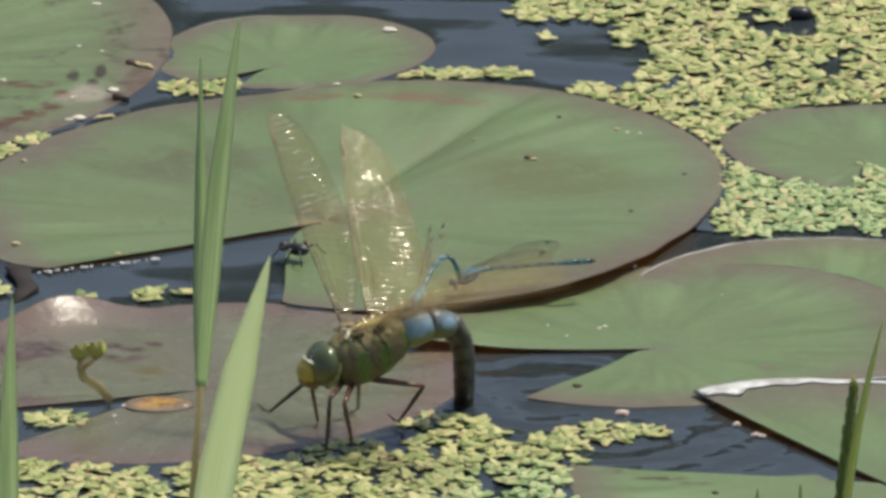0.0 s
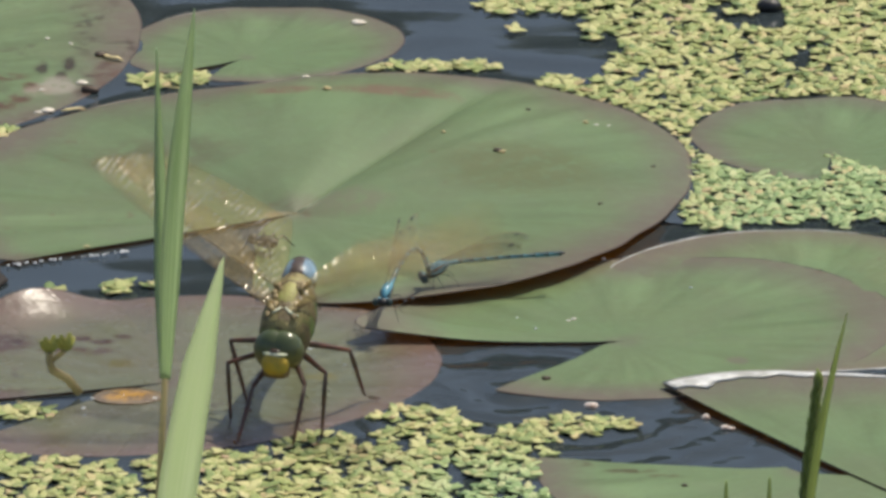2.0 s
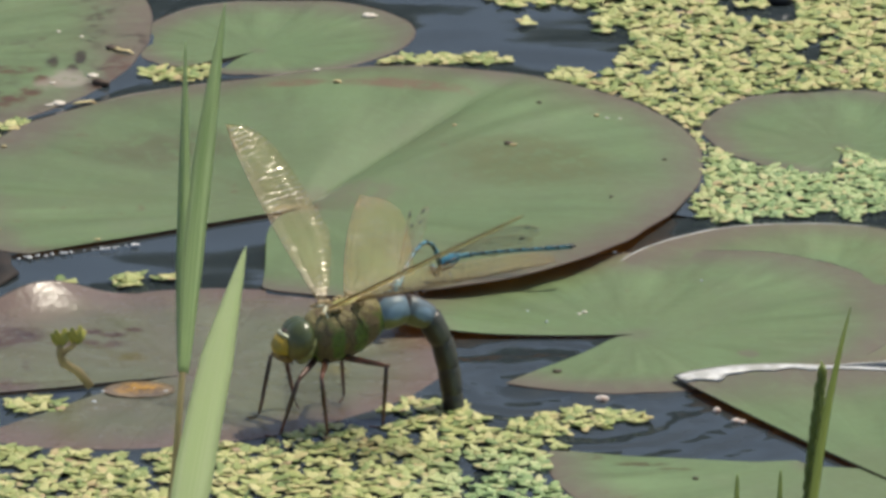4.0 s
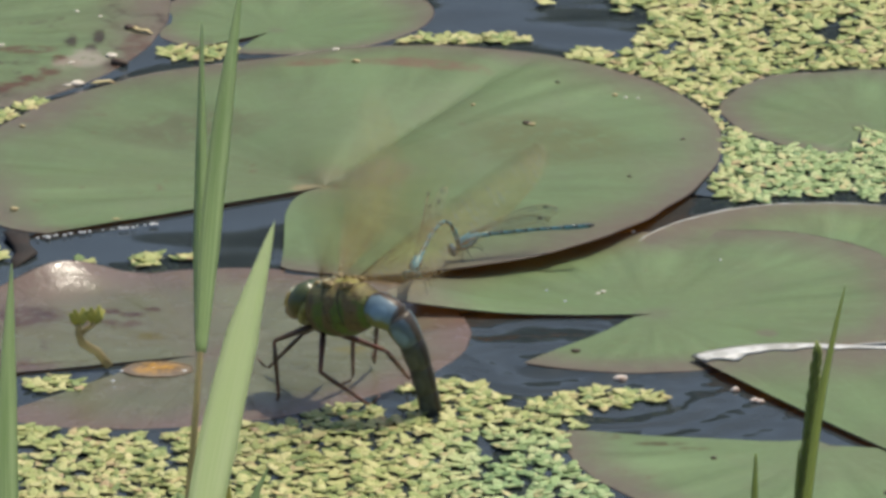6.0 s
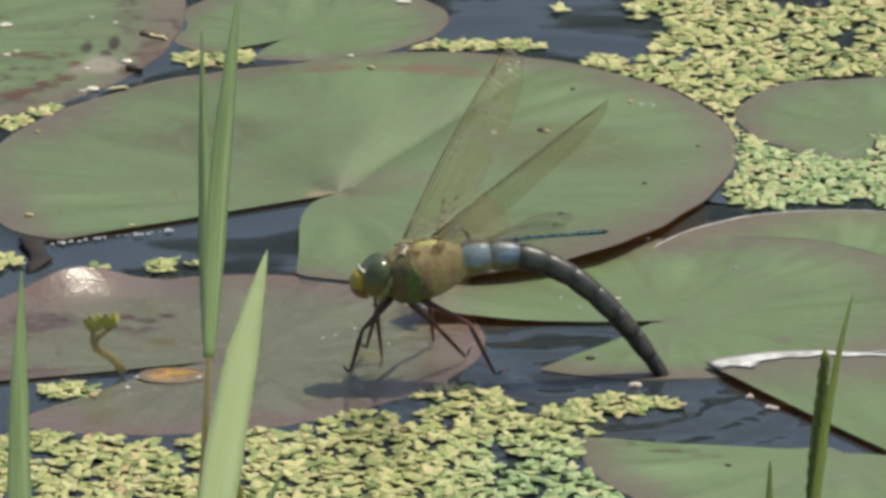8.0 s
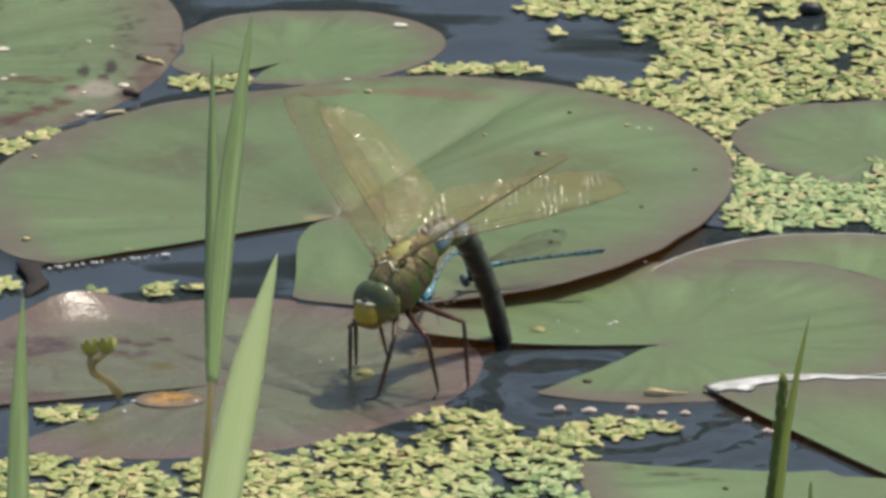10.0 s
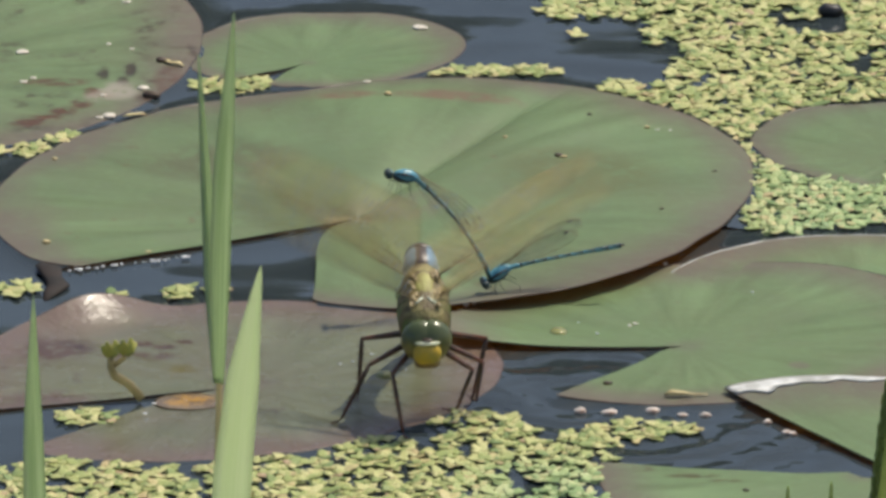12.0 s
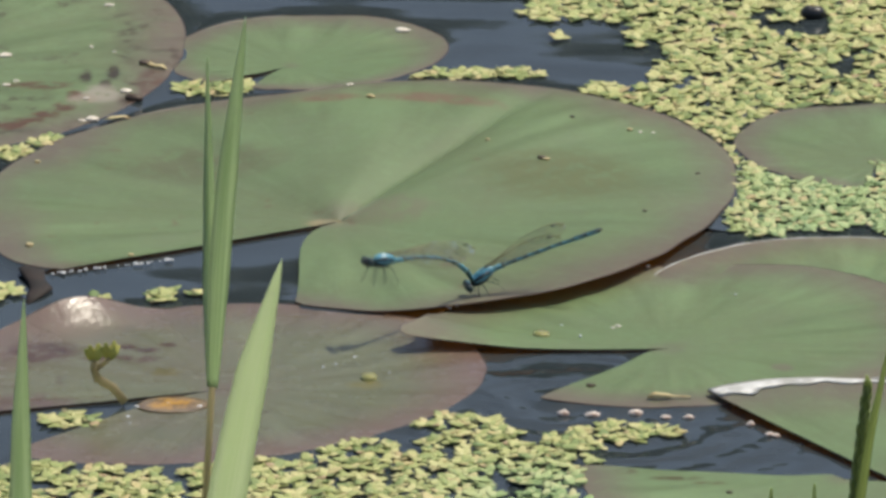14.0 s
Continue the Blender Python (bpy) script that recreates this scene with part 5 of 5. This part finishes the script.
# each wing's lift, sweep back and turn about its own length, in degrees: right fore, right hind, left fore, left hind
WING_ROWS = [
    (0.0, (56, 5, -4, 36, 21, -16, 5, 65, 2, 16, 44, 4)),
    (0.5, (39, 15, -11, 32, 34, -21, 78, 62, -39, 71, 34, -17)),
    (1.0, (25, 19, -8, 11, 21, -6, -13, 52, -18, -2, 35, -22)),
    (1.5, (51, 20, -6, 17, 30, 1, -3, 41, -18, 11, 22, -25)),
    (2.0, (32, 20, 1, 10, 31, 2, 14, 23, -7, 22, 1, -16)),
    (2.5, (46, -8, -10, 23, -2, 4, -9, 47, -16, 5, 29, -18)),
    (3.0, (22, 4, -9, 13, 2, -4, -10, 67, -6, -2, 47, -15))] + [
    (5.5, (23, -12, 12, 15, 64, -25, 53, 29, -1, 55, 61, -18)),
    (6.0, (27, -30, 10, 30, 39, -31, 50, 53, -2, 51, 84, -21)),
    (6.5, (31, 1, 9, 12, 72, -33, 54, 17, -2, 57, 55, -15)),
    (7.0, (62, 43, -16, 32, 68, -35, 65, 13, 28, 64, 114, -57)),
    (7.5, (22, 60, -19, 11, 87, -39, 41, 4, 1, 39, 14, -24)),
    (8.0, (45, 60, -36, 28, 86, -135, 11, 0, -1, 15, 8, 41))] + [
    (10.5, (-3, 29, 30, 8, 34, 4, 14, 35, -10, 8, 45, -10)),
    (11.0, (-5, 48, 40, -20, 53, 24, 4, 27, -24, -1, 34, -30)),
    (11.5, (-12, 40, 34, -6, 48, 14, -2, 37, -36, -2, 42, -36)),
    (12.0, (-2, 39, 38, 1, 43, 22, 6, 36, -32, 6, 40, -32)),
    (12.5, (30, 8, 0, 20, 20, 0, 30, 8, 0, 20, 20, 0)),
    (14.0, (10, 5, 0, 5, 10, 0, 10, 5, 0, 5, 10, 0))]

# how far each wing swings within a thirtieth of a second, degrees, and its sweep to and fro
WING_BEAT = {0.0: (6, 6, 20, 20), 0.5: (16, 14, 34, 34), 1.0: (8, 8, 10, 12), 1.5: (7, 7, 16, 18), 2.0: (6, 6, 24, 26), 2.5: (6, 6, 8, 10), 3.0: (10, 9, 12, 14),
             5.5: (38, 12, 40, 40), 6.0: (40, 34, 40, 40), 6.5: (34, 8, 38, 38), 7.0: (10, 8, 36, 36), 7.5: (18, 8, 34, 30), 8.0: (3, 3, 14, 14),
             10.5: (12, 9, 26, 28), 11.0: (10, 12, 9, 14), 11.5: (18, 14, 34, 34), 12.0: (18, 18, 30, 30)}

# where each foot stands about the body's middle, ahead and to the left, mm: left front, middle, hind, then right
FEET = []
FEET.append([(0.0, (13, 8)), (0.5, (16, 11)), (1.0, (17, 7)), (1.5, (17, 3)), (2.0, (20, 6)), (2.5, (17, 8)), (3.0, (24, 6)), (4.2, (18, 8)), (5.5, (18, 5)), (6.0, (11, 11)), (6.5, (16, -2)), (7.0, (21, -4)), (7.5, (18, -2)), (8.0, (17, -3)), (9.2, (18, 8)), (10.5, (16, 3)), (11.0, (22, 3)), (11.5, (-0, 16)), (12.0, (-0, 8))])
FEET.append([(0.0, (6, 7)), (0.5, (4, 8)), (1.0, (9, 9)), (1.5, (9, 7)), (2.0, (12, 11)), (2.5, (8, 10)), (3.0, (4, 8)), (4.2, (8, 12)), (5.5, (-10, -7)), (6.0, (-8, 0)), (6.5, (-5, -5)), (7.0, (-2, -2)), (7.5, (-1, 9)), (8.0, (-12, -9)), (9.2, (8, 12)), (10.5, (0, 14)), (11.0, (12, 19)), (11.5, (8, 12)), (12.0, (-5, 13))])
FEET.append([(0.0, (-10, -5)), (0.5, (-10, 5)), (1.0, (-8, 9)), (1.5, (-18, 7)), (2.0, (-18, 14)), (2.5, (-16, -0)), (3.0, (-14, -9)), (4.2, (-6, 12)), (5.5, (-5, -19)), (6.0, (-3, -20)), (6.5, (-10, -14)), (7.0, (-7, -15)), (7.5, (-10, 1)), (8.0, (-17, 4)), (9.2, (-6, 12)), (10.5, (-5, 17)), (11.0, (-6, 12)), (11.5, (-6, 12)), (12.0, (-6, 12))])
FEET.append([(0.0, (18, -21)), (0.5, (16, -9)), (1.0, (23, -0)), (1.5, (21, -3)), (2.0, (24, -7)), (2.5, (27, -5)), (3.0, (8, -26)), (4.2, (18, -8)), (5.5, (23, -14)), (6.0, (27, -2)), (6.5, (16, -20)), (7.0, (21, -18)), (7.5, (9, -15)), (8.0, (11, -18)), (9.2, (18, -8)), (10.5, (-3, -14)), (11.0, (23, -6)), (11.5, (25, -7)), (12.0, (16, -6))])
FEET.append([(0.0, (8, -12)), (0.5, (8, -12)), (1.0, (15, -18)), (1.5, (4, -25)), (2.0, (6, -13)), (2.5, (19, -12)), (3.0, (8, -12)), (4.2, (8, -12)), (5.5, (17, -1)), (6.0, (8, -12)), (6.5, (8, -12)), (7.0, (8, -12)), (7.5, (8, -12)), (8.0, (8, -12)), (9.2, (8, -12)), (10.5, (-9, -19)), (11.0, (-4, -9)), (11.5, (3, -17)), (12.0, (5, -20))])
FEET.append([(0.0, (-4, -17)), (0.5, (2, -0)), (1.0, (-6, -12)), (1.5, (-6, -12)), (2.0, (-6, -12)), (2.5, (2, -14)), (3.0, (8, -12)), (4.2, (-6, -12)), (5.5, (8, -23)), (6.0, (11, -23)), (6.5, (2, -22)), (7.0, (6, -24)), (7.5, (-6, -10)), (8.0, (-6, -21)), (9.2, (-6, -12)), (10.5, (-6, -12)), (11.0, (1, -16)), (11.5, (-6, -12)), (12.0, (-12, -15))])


def between(rows, t):
    """Values of a table at t, straight from row to row."""
    for (t0, a), (t1, b) in zip(rows, rows[1:]):
        if t0 <= t <= t1:
            f = (t - t0) / (t1 - t0)
            return [p + (q - p) * f for p, q in zip(a, b)]
    return list(rows[-1][1])


def bezier(p, f):
    g = 1 - f
    return p[0] * g ** 3 + p[1] * 3 * g * g * f + p[2] * 3 * g * f * f + p[3] * f ** 3


def joints(ctrl, length, count):
    """Points at equal steps of length along a curve, going straight on past its end."""
    line = [bezier(ctrl, k / 80) for k in range(81)]
    d = (line[-1] - line[-2]).normalized()
    line.append(line[-1] + d * length * count * 1.5)
    out, need = [line[0]], length
    for a, b in zip(line, line[1:]):
        while (b - out[-1]).length >= need and len(out) <= count:
            seg = b - a
            lo, hi = 0.0, 1.0
            for _ in range(30):
                m = (lo + hi) / 2
                if (a + seg * m - out[-1]).length < need:
                    lo = m
                else:
                    hi = m
            out.append(a + seg * hi)
    return out[:count + 1]


def along(a, b, up):
    """Pose at a whose +x points from b to a, with z near up; mm in, metres out."""
    x = (a - b).normalized()
    y = Vector(up).cross(x)
    y = y.normalized() if y.length > 1e-4 else Vector((0, 1, 0))
    z = x.cross(y)
    m = Matrix((x, y, z)).transposed().to_4x4()
    m.translation = a * MM
    return m


def body_pose(row):
    t, x, y, z, yaw, nod = row[:6]
    return pose(x * MM, y * MM, z * MM, 0, nod, yaw)


def move_dragonfly():
    walk(dragonfly, [(r[0], body_pose(r)) for r in DRAGONFLY_ROWS])
    seg_rows = [[] for _ in segments]
    leg_rows = [([], []) for _ in LEGS]
    for r in DRAGONFLY_ROWS:
        t, tip = r[0], r[6]
        m = body_pose(r)
        inv = m.inverted()
        base = Vector((-9.4, 0, 0.9))
        if tip is None:
            ctrl = [base, base + Vector((-15, 0, 0)), base + Vector((-30, 0, 0)), base + Vector((-45, 0, -2))]
        else:
            end = (inv @ (Vector(tip) * MM)) / MM
            down = inv.to_3x3() @ Vector((0, 0, 1))
            knee = base + Vector((-1, 0, 0.12)).normalized() * r[7] * 1.35
            ctrl = [base, knee, knee * 0.5 + end * 0.5 + down * 4, end]
        pts = joints(ctrl, SEG, len(segments))
        for k, rows in enumerate(seg_rows):
            rows.append((t, along(pts[k], pts[k + 1], (0.001, 0, 1) if (pts[k] - pts[k + 1]).normalized().z < 0.8 else (-1, 0, 0.3))))
        heading = math.radians(r[4])
        for (thigh, shin, hip, foot, l1, l2), spots, rows in zip(LEGS, FEET, leg_rows):
            if tip is None:
                target = Vector((foot[0] * 0.5 - 4, foot[1] * 0.6, -15))
            else:
                c, s = math.cos(heading), math.sin(heading)
                fx, fy = between(spots, t)
                ground = Vector((r[1] + fx * c - fy * s, r[2] + fx * s + fy * c, 2.0))
                target = (inv @ (ground * MM)) / MM
            d = target - hip
            reach = min(d.length, (l1 + l2) * 0.985)
            u = d.normalized()
            bend = Vector((0.3 if foot[0] > 0 else -0.5, math.copysign(0.75, foot[1]), 0.7))
            bend = (bend - u * bend.dot(u)).normalized()
            p = (l1 * l1 - l2 * l2 + reach * reach) / (2 * reach)
            knee = hip + u * p + bend * math.sqrt(max(l1 * l1 - p * p, 0.0))
            toe = hip + u * reach
            rows[0].append((t, along_from(hip, knee)))
            rows[1].append((t, along_from(knee, toe)))
    for seg, rows in zip(segments, seg_rows):
        walk(seg, rows)
    for (thigh, shin, *_), (a, b) in zip(LEGS, leg_rows):
        walk(thigh, a)
        walk(shin, b)
    for i, name in enumerate(("R1", "R2", "L1", "L2")):
        ob, root, s = WINGS[name]
        side = 1 if i % 2 else -1
        turns = [(t, wing_turn(s, *v[i * 3:i * 3 + 3])) for t, v in WING_ROWS]
        at = Matrix.Translation(Vector(root) * MM)
        rows = []
        for k in range(0, 141):
            t = k / 10
            q = turned(turns, t)
            if t in WING_BEAT:
                flap = WING_BEAT[t][i]
                sweep = flap * 0.7 if flap > 28 else 0
                for dt, swing in ((-1 / 30, -side), (0, 0), (1 / 30, side)) if t > 0 else ((0, 0), (1 / 30, side)):
                    rows.append((t + dt, at @ pose(0, 0, 0, s * swing * flap, -swing * sweep, 0) @ q))
            else:
                beat = 0 if t > 13.3 else (14 if k % 2 else -14) * side
                rows.append((t, at @ pose(0, 0, 0, s * beat, 0, 0) @ q))
        walk(ob, rows)


def wing_turn(s, lift, back, twist):
    return (pose(0, 0, 0, 0, 0, s * back) @ pose(0, 0, 0, s * lift, 0, 0) @ pose(0, 0, 0, 0, twist, 0)).to_quaternion()


def turned(rows, t):
    """Turn at t, the short way round from row to row."""
    for (t0, a), (t1, b) in zip(rows, rows[1:]):
        if t0 <= t <= t1:
            return a.slerp(b, (t - t0) / (t1 - t0)).to_matrix().to_4x4()
    return rows[-1][1].to_matrix().to_4x4()


def along_from(a, b):
    """Pose at a with +x towards b."""
    x = (b - a).normalized()
    y = Vector((0, 0, 1)).cross(x)
    y = y.normalized() if y.length > 1e-3 else Vector((0, 1, 0))
    m = Matrix((x, y, x.cross(y))).transposed().to_4x4()
    m.translation = a * MM
    return m


NECK = Vector((7.6, -45.6, 7.2))
# the male's line from the clasp to its breast: three more curve points, then the breast's tilt and its lean
MALE_ROWS = [
    (0.0, (5.6, -56.0, 21.0), (2.3, -57.0, 19.3), (-2.1, -73.4, 13.8)),
    (5.5, (5.6, -56.0, 21.0), (2.3, -57.0, 19.3), (-2.1, -73.4, 13.8)),
    (10.5, (5.6, -56.0, 21.0), (2.3, -57.0, 19.3), (-2.1, -73.4, 13.8)),
    (10.7, (5.5, -45.6, 17.0), (0.0, -50.0, 24.0), (-12.0, -56.0, 24.0)),
    (10.9, (6.1, -46.0, 15.5), (-1.0, -48.5, 25.0), (-17.0, -52.0, 32.0)),
    (11.0, (6.1, -46.0, 14.4), (-2.6, -48.5, 23.4), (-15.0, -53.0, 29.0), 8, 0.2),
    (11.5, (4.3, -46.0, 16.4), (-3.3, -48.0, 28.9), (-8.5, -51.0, 36.6), 10, 0.1)] + [
    (12.0, (5.0, -46.0, 15.2), (-2.0, -48.0, 26.2), (-10.0, -51.0, 34.3), 10, 0.1),
    (12.5, (6.2, -46.0, 14.1), (0.2, -48.0, 23.8), (-9.5, -51.0, 33.0), 6, 0.1),
    (13.0, (5.1, -46.0, 14.7), (0.5, -48.0, 25.4), (-7.4, -51.0, 38.9), 8, 0.1),
    (13.5, (6.0, -46.0, 14.2), (0.4, -48.0, 27.0), (-8.2, -51.0, 41.4), 16, 0.1),
    (13.8, (5.2, -46.5, 14.9), (-1.4, -51.0, 19.9), (-14.5, -60.0, 27.0), 12, 0.3),
    (14.0, (5.2, -46.6, 12.5), (0.6, -54.5, 18.6), (-13.6, -70.0, 20.8), -3, 0.5)]
FEMALE_TAIL = [(0.0, (38.9, -41.6, 11.2)), (8.0, (39.2, -41.6, 11.6)), (11.0, (41.0, -41.6, 14.0)), (12.5, (40.4, -41.6, 15.2)), (13.5, (40.0, -41.6, 17.0)), (14.0, (39.1, -41.6, 19.5))]


MALE_WINGS = [(0.0, 4), (10.5, 4), (11.0, -30), (12.5, -38), (12.8, -4), (13.0, -2), (13.5, 9), (14.0, -8)]
FEMALE_WINGS = [(0.0, -22), (8.0, -22), (10.5, -14), (11.0, 20), (11.5, -8), (12.0, -9), (12.5, -11), (13.5, -20), (14.0, -13)]


def move_damselflies():
    for wings, lift in ((male_wings, MALE_WINGS), (female_wings, FEMALE_WINGS)):
        for wg, s, fore in wings:
            walk(wg, [(t, damsel_wing(s, fore, up)) for t, up in lift])
    rows, seg_rows = [], [[] for _ in male_segs]
    for t, *more in MALE_ROWS:
        ctrl = [NECK] + [Vector(p) for p in more[:3]]
        pts = joints(ctrl, MALE_SEG, D_COUNT)
        d = (pts[-1] - pts[-2]).normalized()
        if len(more) > 3:   # the breast held level while the tail hangs
            d = Vector((-math.cos(radians(more[3])), -more[4], math.sin(radians(more[3])) + 0.34 * more[4])).normalized()
        m = along(pts[-1] + d * 2.6, pts[-1], (0, 0.2, 1) if d.z > -0.6 else (0, 1, 0.4))
        rows.append((t, m))
        inv = m.inverted()
        for k in range(D_COUNT):
            a, b = pts[D_COUNT - k], pts[D_COUNT - 1 - k]
            w = along(a, b, (0, 0.2, 1))
            seg_rows[k].append((t, inv @ w))
    walk(male, rows)
    for sg, r in zip(male_segs, seg_rows):
        walk(sg, r)
    rows, seg_rows = [], [[] for _ in female_segs]
    breast = Vector((9.8, -44.6, 8.2))
    for t, tail in FEMALE_TAIL:
        m = along(breast, breast + Vector((4.0, 0.8, 1.6 + 0.05 * tail[2])), (0, 0, 1))
        inv = m.inverted()
        start = breast + (m.to_3x3() @ Vector((-2.9, 0, 0.1)))
        end = Vector(tail)
        pts = joints([start, start + (end - start) * 0.3 + Vector((0, 0, 0.6)), start + (end - start) * 0.7, end], FEMALE_SEG, D_COUNT)
        rows.append((t, m))
        for k in range(D_COUNT):
            seg_rows[k].append((t, inv @ along(pts[k], pts[k + 1], (0, 0, 1))))
    walk(female, rows)
    for sg, r in zip(female_segs, seg_rows):
        walk(sg, r)


# a gust from the wings bows the reeds forward
GUST = [(12.0, 0), (12.3, 6), (12.4, 20), (12.6, 22), (12.8, 0)]


def sway(ob, rows, share=1.0, bowed=0.0):
    """Lean a plant about its foot, degrees to the right, and bow it forward in the gust."""
    base = ob.location.copy()
    times = sorted({t for t, _ in rows} | {t for t, _ in GUST})
    keys = []
    for t in times:
        a = between([(u, (v,)) for u, v in rows], t)[0]
        g = between([(0.0, (0,))] + [(u, (v,)) for u, v in GUST] + [(14.0, (0,))], t)[0]
        keys.append((t, pose(base.x, base.y, -0.010, g * bowed, a * share * 0.82, 0) @ pose(0, 0, 0.010)))
    walk(ob, keys)


REED_LEAN = [(0.0, 0.7), (0.5, 0.5), (1.0, -4.0), (1.5, -2.7), (2.0, -0.7), (2.5, -3.2), (3.0, 1.0), (4.2, 1.3), (5.5, 2.2), (6.0, 1.0), (6.5, -3.1), (7.0, -3.6), (7.5, -1.5), (8.0, -0.7),
             (9.2, 1.0), (10.5, 0.7), (11.0, 0.6), (11.5, 0.2), (12.0, -2.8), (12.5, -10.5), (12.7, -4.0), (13.0, -0.9), (13.5, -0.4), (14.0, 0.0)]
# the broad blade's lean to the right and its bow forward, degrees
BROAD_LEAN = [(0.0, 0.0, 0.2), (0.5, -0.9, 1.3), (1.0, -5.1, 7.0), (1.5, -3.1, 3.5), (2.0, -1.9, 2.0), (2.5, -5.0, 4.1), (3.0, -0.4, 1.0), (4.2, -0.5, 1.2), (5.5, -0.6, 1.9), (6.0, 0.7, 0.3),
              (6.5, -5.7, 7.4), (7.0, -8.1, 7.7), (7.5, -2.8, 6.2), (8.0, -2.0, 4.2), (9.2, -1.0, 2.0)]
BROAD_LEAN += [(10.5, -0.1, 0.4), (11.0, 0.1, 0.8), (11.5, -1.2, 1.5), (12.0, -4.9, 3.0), (12.5, -9.1, 10.4), (13.0, -1.1, 0.3), (13.5, -0.7, 0.1), (14.0, -0.2, 0.8)]
# the sedge drifts bodily, mm to the right of its rest
SEDGE_DRIFT = [(0.0, 0), (0.5, -2), (1.0, 0), (1.5, -1), (2.0, -1), (2.5, 0), (3.0, 0), (4.2, -3), (5.5, -5), (6.0, -7.5), (6.5, -6.5), (7.0, -4.5), (7.5, -4.5), (8.0, -9),
               (9.2, -13), (10.5, -19), (10.7, -8), (11.0, -0.5), (11.5, 0.5), (12.0, 1), (12.5, -1), (13.0, -1), (13.5, 0), (14.0, 0)]


def motions():
    move_dragonfly()
    move_damselflies()
    sway(reed, REED_LEAN, 1.0, 0.42)
    foot = broad.location.copy()
    walk(broad, [(t, pose(foot.x, foot.y, -0.010, bow, lean, 0) @ pose(0, 0, 0.010)) for t, lean, bow in BROAD_LEAN])
    sway(side, REED_LEAN, 0.5, 0.2)
    sway(small, REED_LEAN, 0.4)
    sway(small2, REED_LEAN, 0.4)
    foot = sedge.location.copy()
    walk(sedge, [(t, pose(foot.x + d * MM, foot.y, foot.z - 6 * MM, 0, d * 0.08, 0)) for t, d in SEDGE_DRIFT])
    for ob, at in drops + splashed:
        rest = pose(*(at * MM))
        under = pose((at.x - 22) * MM, (at.y - 26) * MM, -8 * MM)
        peak = pose((at.x - 9) * MM, (at.y - 10) * MM, 26 * MM)
        walk(ob, [(0.0, under), (9.0, under), (9.12, peak), (9.25, rest), (14.0, rest)])
    perch = pose(-32.8 * MM, -12.5 * MM, 1.8 * MM, 0, 0, 150)
    away = pose(-190 * MM, 150 * MM, 1.3 * MM, 0, 0, 130)
    walk(fly, [(0.0, perch), (3.4, perch), (3.7, pose(-90 * MM, 90 * MM, 70 * MM, 0, 0, 135)), (4.6, away), (14.0, away)])


motions()
